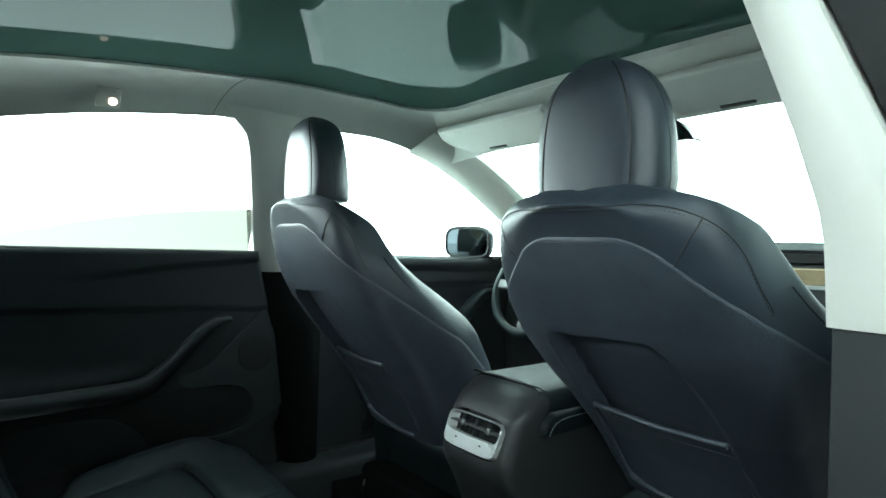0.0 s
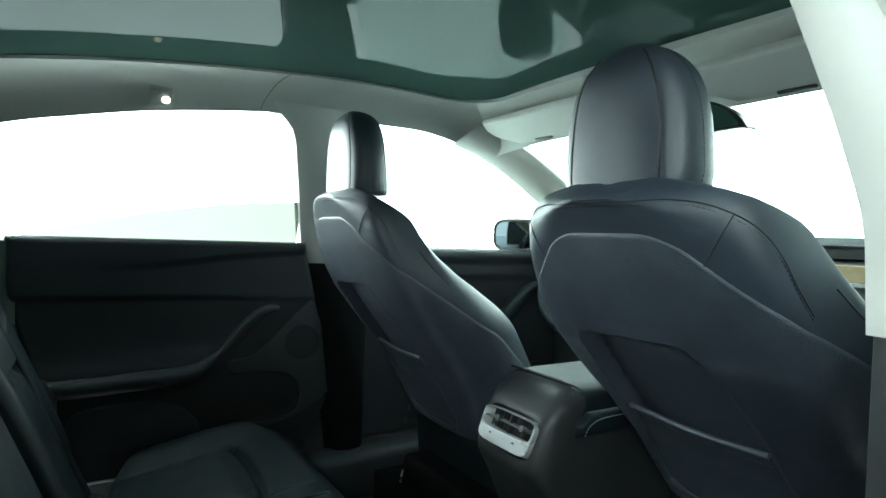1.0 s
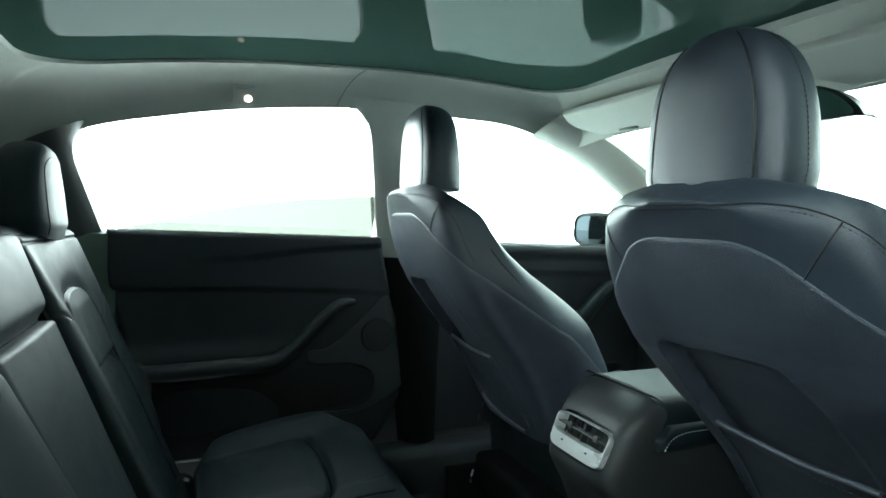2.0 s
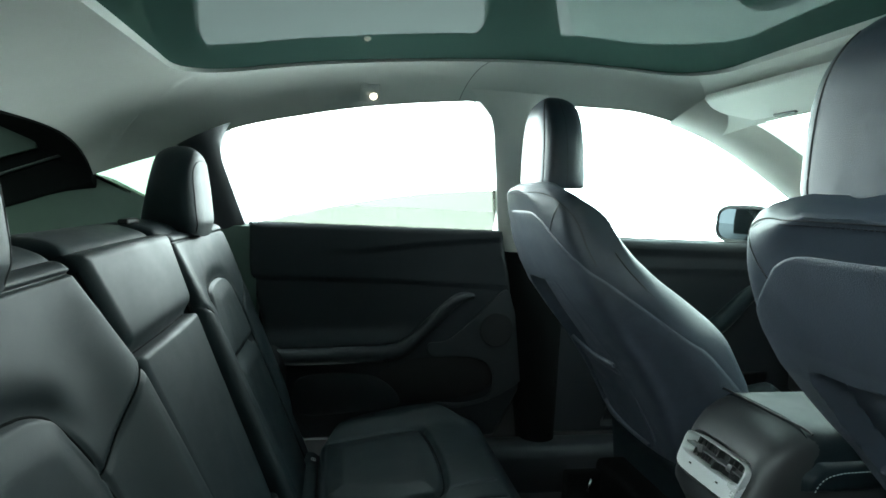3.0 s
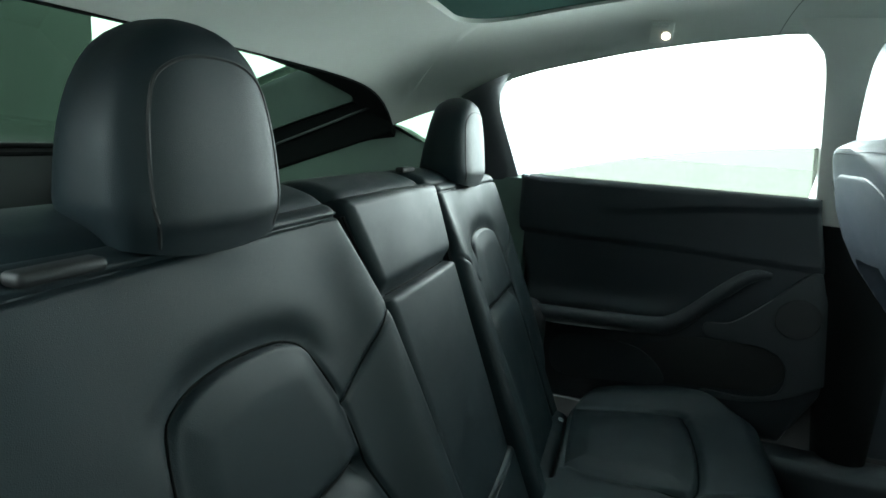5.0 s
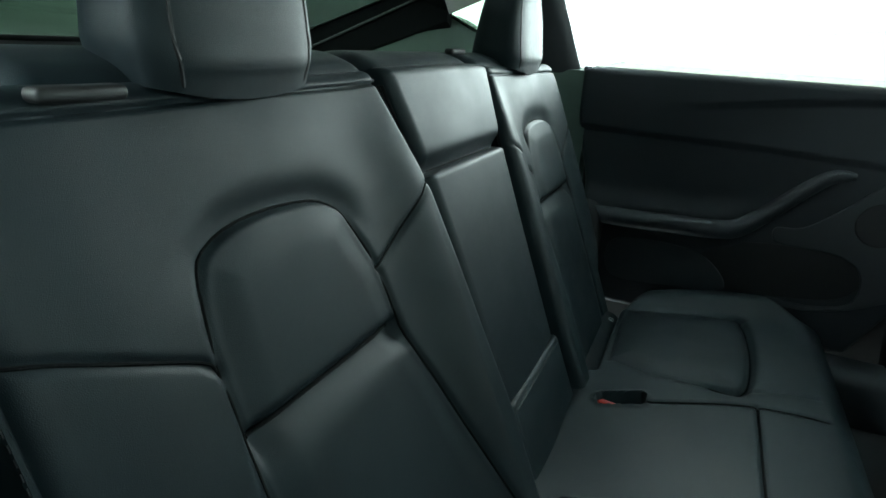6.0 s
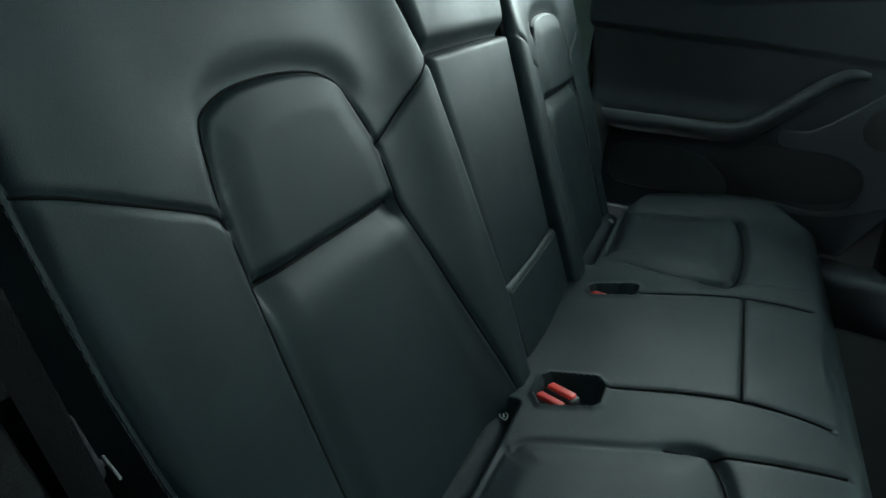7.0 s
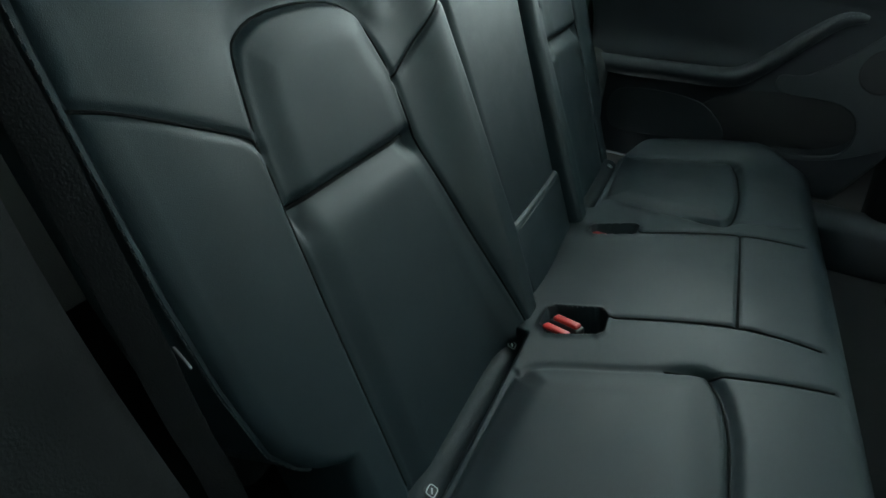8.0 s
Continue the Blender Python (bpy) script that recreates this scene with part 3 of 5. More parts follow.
side_pane("window_3", -0.63, -0.33, lambda y: float(np.interp(-y, (0.30, 0.34, 0.42, 0.50, 0.61, 0.64), (1.033, 1.040, 1.068, 1.099, 1.154, 1.16))), lambda y: window_top(y) + 0.01, "small green tinted quarter glass behind the rear door", PANE_DARK)
side_pane("window_4", 0.68, 1.58, lambda y: 1.02, lambda y: window_top(y) + 0.01, "clear front door glass", PANE, 1)


# ---------------------------------------------------------------- doors
def plate(name, poly, thick, bevel, m, n=90, closed=True):
    """A flat piece cut to an outline, with rounded edges."""
    pts = smooth_line(poly, n, closed=True) if n else poly
    bm = bmesh.new()
    vs = [bm.verts.new((p[0], p[1], 0)) for p in pts]
    f = bm.faces.new(vs)
    up = bmesh.ops.extrude_face_region(bm, geom=[f])["geom"]
    bmesh.ops.translate(bm, vec=(0, 0, thick), verts=[v for v in up if isinstance(v, bmesh.types.BMVert)])
    rim = [e for e in bm.edges if all(v.co.z > thick * 0.5 for v in e.verts)]
    bmesh.ops.bevel(bm, geom=rim, offset=bevel, segments=3, profile=0.6, affect="EDGES")
    bmesh.ops.recalc_face_normals(bm, faces=bm.faces)
    bm.transform(m)
    return solid(name, bm)


ARM = ((-0.20, 0.688), (-0.06, 0.686), (0.086, 0.692), (0.17, 0.696), (0.225, 0.707), (0.274, 0.746), (0.342, 0.817), (0.386, 0.857), (0.416, 0.869), (0.440, 0.870))


def rear_door():
    door = thing("door_2", (-0.78, 0.2, 0.45), "black rear door panel with padded armrest and speaker", "car door")
    door["kind"] = "structure"
    inv = door.matrix_basis.inverted()

    def shape(Y, Z):
        crease = np.interp(Y, (-0.2, 0.24, 0.56), (0.894, 0.889, 0.873))
        h = -0.005 * step(crease - Z, 0, 0.008)                       # insert set back below the upper trim
        h += groove(Y, Z, ((-0.2, 0.894), (0.24, 0.889), (0.60, 0.872)), 0.0028, 0.0022)
        fold = np.interp(Y, (-0.2, 0.10, 0.28, 0.52), (0.960, 0.974, 1.000, 1.022))
        h += 0.010 * step(Z, fold - 0.012, fold + 0.012) * step(Y, -0.05, 0.25)
        arm = near_line(Y, Z, ARM)
        h += 0.018 * np.exp(-(arm / 0.045) ** 2) * step(0.72 - Z, -0.06, 0.02) * step(0.30 - Y, 0, 0.1)
        return h
    m = axes((0, 0, 0), (0, 1, 0), (0, 0, 1), (1, 0, 0))
    me = pad("panel", lambda S: -0.215 + 0.05 * step(0.95 - S, 0, 0.25), lambda S: 0.528 + 0.245 * np.clip(1.042 - S, 0, 0.45) - 0.5 * np.clip(0.60 - S, 0, 1), 0.40, 1.048, shape, 0.06, 0.016, m, 200, 160)
    part("door_trim", me, DOORTRIM, door, "", inv @ Matrix.Translation((-0.756, 0, 0)))
    fm = axes((-0.764, 0, 0), (0, 1, 0), (0, 0, 1), (1, 0, 0))
    low = part("lower_trim", plate("low", ((0.316, 0.699), (0.376, 0.711), (0.446, 0.770), (0.545, 0.868), (0.575, 0.82), (0.602, 0.73), (0.631, 0.607), (0.535, 0.532), (0.43, 0.500), (0.34, 0.503), (0.34, 0.516), (0.43, 0.513), (0.50, 0.530), (0.522, 0.560), (0.520, 0.605), (0.495, 0.640), (0.44, 0.658), (0.33, 0.662)), 0.010, 0.003, inv @ fm, 130), DOORLOW, door, "grey plastic trim round the speaker and pocket")
    # flat black plate stands for the shade inside the door pocket
    part("door_pocket_shade", plate("pocket", ((0.14, 0.555), (0.20, 0.63), (0.30, 0.655), (0.46, 0.655), (0.518, 0.625), (0.520, 0.575), (0.46, 0.535), (0.30, 0.515), (0.20, 0.515)), 0.004, 0.002, inv @ fm, 80), BLACK, door, "flat black plate painted as a shaded door pocket")
    part("pocket_flap", plate("flap", ((-0.06, 0.596), (0.149, 0.600), (0.235, 0.514), (0.10, 0.49), (-0.06, 0.49)), 0.006, 0.002, inv @ fm, 60), DOORLOW, door)
    arm = smooth_line([(-0.718, y, z) for y, z in ARM], 80)
    rr = np.interp(np.linspace(0, 1, len(arm)), (0, 0.1, 0.45, 0.55, 0.85, 1), (0.018, 0.024, 0.024, 0.021, 0.015, 0.008))
    a = part("armrest", tube("armrest", arm - np.array((0, 0, 0.016)), rr, 18, flat=1.15), DOORTRIM, door, "stitched black armrest sweeping up into a pull handle", inv)
    part("stitching", dashes("stitching", arm + np.array((0.019, 0.0, -0.006)), 0.005, 0.004, 0.0006), THREAD, a)
    sp = part("speaker_grille", disc("speaker", 0.050, 0.006, axes((-0.7525, 0.525, 0.744), (0, 1, 0), (0, 0, 1), (1, 0, 0)), 48), CLOTH, door, "round black fabric speaker grille", inv)
    part("grille_ring", tube("ring", [(-0.752, 0.525 + 0.051 * math.cos(a), 0.744 + 0.051 * math.sin(a)) for a in np.linspace(0, 2 * math.pi, 48, endpoint=False)], 0.0018, 6, closed=True), BLACK, sp)
    part("belt_seal", tube("seal", [(-0.772, y, 1.043) for y in np.linspace(-0.2, 0.525, 16)], 0.006, 8), BLACK, door, "black rubber seal under the glass", inv)
    part("reflector", rbox("reflector", (0.012, 0.012, 0.006), 0.002, 2, Matrix.Translation((-0.752, -0.195, 1.046))), WHITE, door, "", inv)
    return door


rear_door()


def front_door(sign):
    door = thing("door_1" if sign < 0 else "door_3", (-0.78 if sign < 0 else 0.84, 1.2, 0.45), "dark front door panel with a sloping pull handle", "car door")
    door["kind"] = "structure"
    inv = door.matrix_basis.inverted()
    fx = 1 if sign < 0 else -1
    x0 = -0.756 if sign < 0 else 2 * CX + 0.756

    def shape(Y, Z):
        h = -0.012 * step(0.94 - Z, 0, 0.012) + groove(Y, Z, ((0.6, 0.948), (1.8, 0.93)), 0.0035, 0.006)
        h += 0.014 * step(Z, 0.985, 1.015)
        h -= 0.03 * step(-sdf(Y, Z, ((0.9, 0.42), (0.95, 0.6), (1.5, 0.6), (1.55, 0.42))), 0, 0.015)
        return h
    m = axes((0, 0, 0), (0, 1, 0), (0, 0, 1), (fx, 0, 0))
    me = pad("panel", 0.66, 1.86, 0.40, 1.040, shape, 0.06, 0.018, m, 110, 80)
    part("door_trim", me, DOORTRIM, door, "", inv @ Matrix.Translation((x0, 0, 0)))
    line = smooth_line([(x0 + fx * 0.04, y, z) for y, z in ((0.98, 0.700), (1.06, 0.70), (1.15, 0.715), (1.26, 0.775), (1.36, 0.872), (1.42, 0.905), (1.47, 0.905))], 50)
    part("armrest", tube("armrest", line, np.interp(np.linspace(0, 1, len(line)), (0, 0.5, 0.8, 1), (0.03, 0.03, 0.02, 0.012)), 14), LEATHER, door, "black padded armrest with pull handle", inv)
    part("belt_seal", tube("seal", [(x0 - fx * 0.016, y, 1.038) for y in np.linspace(0.67, 1.6, 12)], 0.006, 8), BLACK, door, "", inv)
    return door


front_door(-1)
front_door(1)


# ---------------------------------------------------------------- front seats
def front_seat(name, label, recline):
    """Local frame: x across, y forward, z up; origin on the shell at shoulder height. recline: degrees from upright."""
    seat = thing(name, (0, 0, 0), label, "car seat", "front seats")
    U = np.array((0, -math.sin(radians(recline)), math.cos(radians(recline))))
    B = np.array((0, -math.cos(radians(recline)), -math.sin(radians(recline))))

    def bow(s):
        """The back is rounded: it stands proud at the shoulder blades and falls forwards lower down."""
        return float(np.interp(-s, (-0.05, 0.0, 0.08, 0.16, 0.22, 0.30, 0.40, 0.50, 0.66), (0.0, 0.0, -0.007, -0.010, -0.006, 0.010, 0.034, 0.048, 0.052)))

    def width(s):
        return float(np.interp(s, (-0.66, -0.55, -0.45, -0.35, -0.22, -0.15, -0.10, -0.05, -0.02, 0.0, 0.015, 0.027, 0.034, 0.040), (0.190, 0.204, 0.219, 0.231, 0.232, 0.226, 0.217, 0.204, 0.192, 0.179, 0.158, 0.130, 0.100, 0.064)))

    def section(s, n=96):
        """The outline of the backrest at s: (x, depth forwards), from the middle of the back round to it again."""
        w = width(s)
        top = float(step(s, -0.08, 0.035))
        low = float(step(-s, 0.06, 0.40))
        mid = 0.104 + 0.004 * low - 0.056 * top
        bol = mid + 0.068 * low + 0.004
        wf = w * 1.02 + 0.058 * low
        half = [(w * 0.30, -0.003), (w * 0.62, 0.0), (w * 0.90, 0.012 + 0.01 * top), (w, 0.042 - 0.004 * top), (wf, mid * 0.9), (wf * 0.97, bol * 0.92), (wf * 0.85, bol), (wf * 0.60, mid + 0.010)]
        pts = [(0, -0.004)] + half + [(0, mid - 0.012)] + [(-x, d) for x, d in half[::-1]]
        line = smooth_line(pts, n, closed=True)
        return line

    def place(x, s, d):
        return np.array((x, 0, 0)) + U * s - B * (d + bow(s))

    def hollow(x, s, d):
        """The upholstery is cut away behind the map pocket."""
        return d + (0.054 * float(step(-s, 0.13, 0.165) * step(0.195 - abs(x), 0, 0.02)) if d < 0.03 else 0)

    rows = [[place(x, s, hollow(x, s, d)) for x, d in section(s)] for s in np.r_[np.linspace(-0.66, -0.05, 44), np.linspace(-0.04, 0.020, 14), np.linspace(0.024, 0.0398, 8)]]
    part("backrest", loft("backrest", rows), LEATHER_LIT, seat, "black leather backrest with side bolsters")

    # hard shell wrapped round the back and the lower sides
    pocket = smooth_line([(-0.132, -0.200), (-0.07, -0.190), (0.045, -0.183), (0.074, -0.197), (0.098, -0.245), (0.112, -0.32), (0.112, -0.45), (0.106, -0.632), (-0.158, -0.615), (-0.162, -0.50), (-0.152, -0.36), (-0.142, -0.27)], 110, closed=True)

    def pocket_left(s):
        return float(np.interp(-s, (0.20, 0.27, 0.36, 0.50, 0.62), (-0.132, -0.142, -0.152, -0.162, -0.158)))

    def reach(s):
        return float(np.interp(-s, (0.012, 0.0135, 0.0155, 0.019, 0.025, 0.036, 0.075, 0.122, 0.17, 0.215, 0.29, 0.37, 0.50, 0.66), (0.050, 0.064, 0.074, 0.085, 0.098, 0.116, 0.156, 0.204, 0.242, 0.272, 0.312, 0.352, 0.37, 0.37)))

    outer, inner = [], []
    for s in np.r_[-0.012, -0.0135, np.linspace(-0.016, -0.655, 130)]:
        sec = section(s, 240)
        m = len(sec)
        right = sec[: m // 2]
        arc = np.r_[0, np.cumsum(np.linalg.norm(np.diff(right, axis=0), axis=1))]
        a = np.linspace(0, min(reach(s), arc[-1] * 0.95), 70)
        x, d = np.interp(a, arc, right[:, 0]), np.interp(a, arc, right[:, 1])
        tx, td = np.gradient(x), np.gradient(d)
        ln = np.hypot(tx, td) + 1e-9
        nx, nd = td / ln, -tx / ln
        x, d, nx, nd = np.r_[-x[:0:-1], x], np.r_[d[:0:-1], d], np.r_[-nx[:0:-1], nx], np.r_[nd[:0:-1], nd]
        aa = np.r_[a[:0:-1], a]
        h = 0.0026 - 0.0020 * (1 - np.clip((aa.max() - aa) / 0.006, 0, 1)) ** 2 - 0.0022 * float(1 - np.clip((-0.012 - s) / 0.006, 0, 1)) ** 2
        dist = sdf(x, np.full(x.shape, s), pocket)
        back = d < 0.03
        h = h - np.where(back, (0.004 + 0.030 * np.exp(-np.clip(x - pocket_left(s), 0, 1) / 0.085)) * step(-dist, 0.0, 0.012), 0) + np.where(back, 0.0012 * np.exp(-(dist / 0.006) ** 2), 0)
        outer.append([place(px_ + n1 * k, s, d_ + n2 * k) for px_, d_, n1, n2, k in zip(x, d, nx, nd, h)])
        inner.append([place(px_ - n1 * 0.044, s, d_ - n2 * 0.044) for px_, d_, n1, n2 in zip(x, d, nx, nd)])
    skin = np.concatenate([np.array(outer), np.array(inner)[:, ::-1]], 1)
    part("back_shell", loft("shell", list(skin)), SEATBACK_LIT, seat, "grained plastic back shell, lightened as if lit")

    def back_at(x, s, lift=0.0):
        sec = section(s, 240)
        right = sec[: len(sec) // 4]
        return place(x, s, float(np.interp(abs(x), right[:, 0], right[:, 1])) - lift)

    # soft leather pocket panel in the lightened shell colour, elastic edge, row of stitches
    def lip(x, s, lift=0.0):
        """The mouth of the pocket: sunk at its free side, level with the shell at the other."""
        return back_at(x, s, lift - 0.008 * (1 - float(step(x, pocket_left(s), 0.02))))
    prow = []
    for s in np.linspace(-0.408, -0.625, 34):
        x0, x1 = pocket_left(s) + 0.006, 0.108
        prow.append([lip(x, s, 0.001 + 0.0045 * math.exp(-((s + 0.415) / 0.012) ** 2) + 0.003 * math.sin(math.pi * (x - x0) / (x1 - x0))) for x in np.linspace(x0, x1, 40)])
    pk = part("map_pocket", loft("pocket", [list(r) for r in thicken(prow, -B * 0.004)]), SEATBACK_LIT, seat, "soft map pocket with an elastic top edge, lightened as if lit")
    rim = [lip(x, -0.408, 0.005) for x in np.linspace(-0.150, 0.105, 20)]
    part("elastic_edge", tube("elastic", rim, 0.0050, 10), SEATBACK_LIT, pk)
    part("stitching", dashes("stitching", [lip(x, -0.432, 0.0062) for x in np.linspace(-0.148, 0.112, 20)], 0.004, 0.004, 0.0006), THREAD, pk)
    line = [lip(x, s, 0.006) for x, s in smooth_line([(-0.152, -0.415), (-0.160, -0.50), (-0.158, -0.60), (-0.148, -0.622), (-0.09, -0.630), (0.085, -0.640)], 36)]
    part("pocket_frame", tube("frame", line, 0.0050, 8), SEATBACK_LIT, pk)

    # seams and stitches over the shoulder
    def on_back(x, s, lift=0.0):
        sec = section(s, 240)
        right = sec[: len(sec) // 3]
        k = int(np.argmax(right[:, 0]))
        return place(x, s, float(np.interp(abs(x), right[:k + 1, 0], right[:k + 1, 1])) - lift)
    half = ((0.034, 0.0355), (0.068, 0.0325), (0.104, 0.0270), (0.145, 0.0140), (0.178, -0.008), (0.196, -0.034), (0.2075, -0.066), (0.2155, -0.10), (0.2235, -0.14))
    crest = smooth_line([on_back(x, sv, 0.0012) for x, sv in [(-x, sv) for x, sv in half[::-1]] + [(0, 0.0362)] + list(half)], 84)
    part("seam", tube("seam", crest, 0.0008, 6), BLACK, seat)
    part("stitching", dashes("stitching", crest - U * 0.0045 + B * 0.0026, 0.0036, 0.0022, 0.0007), BLACK, seat)
    for sx in (-1, 1):
        part("seam", tube("seam", [on_back(sx * x, s, 0.0008) for x, s in ((0.136, -0.056), (0.149, -0.038), (0.162, -0.019), (0.173, -0.003))], 0.0011, 6), BLACK, seat)
        part("side_seam", tube("seam", [place(sx * x, s, d) for x, s, d in [(float(section(s, 240)[:120][:, 0].max()) - 0.002, s, 0.075 + 0.05 * float(step(-s, 0.05, 0.4))) for s in np.linspace(-0.13, -0.5, 22)]], 0.0016, 6), BLACK, seat)

    # headrest
    hr = []
    h0 = np.array((-0.004, 0.064, 0.040))
    hup = np.array((0, -0.06, 0.998))
    hf = np.array((0, 0.998, 0.06))
    tall = 0.210

    def head_size(t):
        return (0.111 * (0.93 + 0.07 * min(1, t / 0.14)) * (1 - 0.04 * t) * dome(t, 0.24, 2.8), 0.050 * (1 - 0.25 * t) * dome(t, 0.60, 3.2), 0.066 * (1 - 0.15 * t) * dome(t, 0.70, 3.0))
    for t in np.r_[0, 0.012, np.linspace(0.03, 0.9, 26), 0.94, 0.97, 0.985, 0.995, 1.0]:
        w, dback, dfront = head_size(t)
        k = 0.90 if t == 0 else (0.97 if t < 0.02 else 1)
        w, dback, dfront = max(w, 0.002) * k, max(dback, 0.001), max(dfront, 0.001)
        c = h0 + hup * (tall * t)
        ring = []
        for a in np.linspace(0, 2 * math.pi, 96, endpoint=False):
            ca, sa = math.cos(a), math.sin(a)
            x = w * math.copysign(abs(ca) ** 0.62, ca)
            d = (dfront if sa > 0 else dback) * math.copysign(abs(sa) ** 0.72, sa)
            d *= 1 - 0.02 * math.exp(-((abs(x) / max(w, 0.01) - 0.70) / 0.03) ** 2)
            ring.append(c + np.array((x, 0, 0)) + hf * d)
        hr.append(ring)
    head = part("headrest", loft("headrest", hr), LEATHER_LIT, seat, "smooth black leather headrest with two seams")
    for sx in (-1, 1):
        line, side = [], []
        for t in np.linspace(0.02, 0.93, 26):
            w, dback, dfront = head_size(t)
            sa = (1 - 0.70 ** (2 / 0.62)) ** 0.5
            line.append(h0 + hup * (tall * t) - hf * (dback * sa ** 0.72 * 0.984) + np.array((sx * 0.70 * w, 0, 0)))
            side.append(h0 + hup * (tall * t) + hf * 0.002 + np.array((sx * w * 1.002, 0, 0)))
        part("piping", tube("piping", line, 0.0015, 6), BLACK, head)
        part("stitching", dashes("stitching", side, 0.0036, 0.0022, 0.0007), BLACK, head)
    # cushion and base
    drop = -0.56
    cm = axes((0, 0.52, drop - 0.04), (1, 0, 0), (0, 1, 0.12), (0, -0.12, 1))
    part("seat_cushion", pad("cushion", -0.245, 0.245, -0.12, 0.40, lambda X, S: 0.03 * step(np.abs(X), 0.12, 0.21) + 0.02 * step(S, 0.1, 0.4), 0.13, 0.03, cm, 50, 50), LEATHER, seat, "black leather seat cushion")
    # base and rails blackened, with the shade under the seat in their colour
    part("seat_base", rbox("base", (0.40, 0.46, 0.10), 0.02, 3, Matrix.Translation((0, 0.56, drop - 0.20))), SHADE_BLACK, seat)
    for sx in (-0.17, 0.17):
        part("seat_rail", rbox("rail", (0.035, 0.58, 0.12), 0.006, 2, Matrix.Translation((sx, 0.52, -0.80))), SHADE_BLACK, seat)
    part("cable_clip", tube("clip", [(0.05, 0.20, drop - 0.09), (0.06, 0.19, drop - 0.10), (0.058, 0.19, drop - 0.115), (0.045, 0.195, drop - 0.118)], 0.003, 6), CHROME, seat, "small bright wire clip under the seat")
    return seat


seat_a = front_seat("front_seat", "black leather front seat, leant back, with a map pocket behind", 33.5)
seat_a.matrix_basis = Matrix.Translation((0.4145, 0.549, 1.106))
seat_b = front_seat("front_seat", "black leather driver's seat with a map pocket behind", 26.5)
seat_b.matrix_basis = Matrix.Translation((-0.3615, 0.453, 1.133))


# ---------------------------------------------------------------- rear bench
SLOPE = 0.41
RS = Vector((0, -SLOPE, 1)).normalized()
RN = Vector((0, 1, SLOPE)).normalized()
RORG = (CX, -0.277, 1.067)


def sz(z):
    return (z - 1.065) / 0.9253


bench = thing("rear_bench", (CX, 0.1, 0.25), "black leather rear bench seat with three backrests", "car seat")
BINV = bench.matrix_basis.inverted()
RM = BINV @ axes(RORG, (1, 0, 0), RS, RN) @ Matrix.Diagonal((1.015, 1, 1, 1))
LM = BINV @ axes(RORG, (-1, 0, 0), RS, RN) @ Matrix.Diagonal((1.015, 1, 1, 1))

# outer backrest, x running from the middle of the car outwards; both sides are mirror images
PANEL = [(0.180, 0.41), (0.197, 0.48), (0.216, 0.552), (0.241, 0.646), (0.261, 0.713), (0.283, 0.768), (0.289, 0.797), (0.294, 0.849), (0.308, 0.885), (0.318, 0.914), (0.331, 0.926), (0.357, 0.935), (0.397, 0.939), (0.433, 0.939), (0.467, 0.935), (0.495, 0.925), (0.507, 0.913), (0.516, 0.885), (0.521, 0.845), (0.522, 0.789), (0.522, 0.725), (0.520, 0.612), (0.516, 0.48), (0.514, 0.41)]
RIM = [(x, sz(z)) for x, z in PANEL[1:-1]]
PANEL = smooth_line([(x, sz(z)) for x, z in PANEL], 160, closed=True)


def outer_back(X, S):
    d = sdf(X, S, PANEL)
    inside = step(-d, -0.003, 0.012)
    upper = step(S, sz(0.880), sz(0.928)) * (0.45 + 0.55 * step(0.52 - X, 0.0, 0.05))
    h = groove(X, S, ((0.1, sz(1.0325)), (0.40, sz(1.0315)), (0.66, sz(1.026))), 0.0026, 0.004)
    h += 0.006 - 0.003 * inside
    h += 0.007 * step(-d, 0.0, 0.042)                                      # the panel is lightly domed
    h += upper * valley(d, 0.010, 0.020, 0.0045) + (1 - upper) * valley(d, 0.0034, 0.004, 0.004)
    h += inside * valley(S - sz(0.789), 0.016, 0.0065, 0.024)
    h += groove(X, S, ((0.294, sz(0.849)), (0.266, sz(0.861)), (0.224, sz(0.884)), (0.150, sz(0.925))), 0.0042, 0.0034)
    h += groove(X, S, ((0.521, sz(0.843)), (0.535, sz(0.856)), (0.592, sz(0.883)), (0.622, sz(0.897)), (0.66, sz(0.913))), 0.0042, 0.0034)
    h += 0.005 * np.exp(-((X - 0.590) / 0.050) ** 2) + np.interp(S, (sz(0.60), sz(0.90), sz(1.03)), (0.036, 0.024, 0.006)) * np.exp(-(np.clip(X - 0.185, 0, 1) / 0.052) ** 2)
    return h


EDGE_S = [sz(z) for z in (0.40, 0.568, 0.583, 0.603, 0.632, 0.70, 0.78, 0.90, 0.97, 1.01, 1.035, 1.06)]
EDGE_X = (0.575, 0.578, 0.600, 0.620, 0.637, 0.648, 0.652, 0.651, 0.649, 0.640, 0.620, 0.585)
GAP_S = [sz(z) for z in (0.40, 0.60, 0.70, 0.81, 0.91, 0.93, 1.04, 1.06)]
GAP_X = (0.140, 0.140, 0.146, 0.152, 0.161, 0.163, 0.187, 0.190)


def out_x(S):
    return np.interp(S, EDGE_S, EDGE_X)


def gap_x(S):
    return np.interp(S, GAP_S, GAP_X)


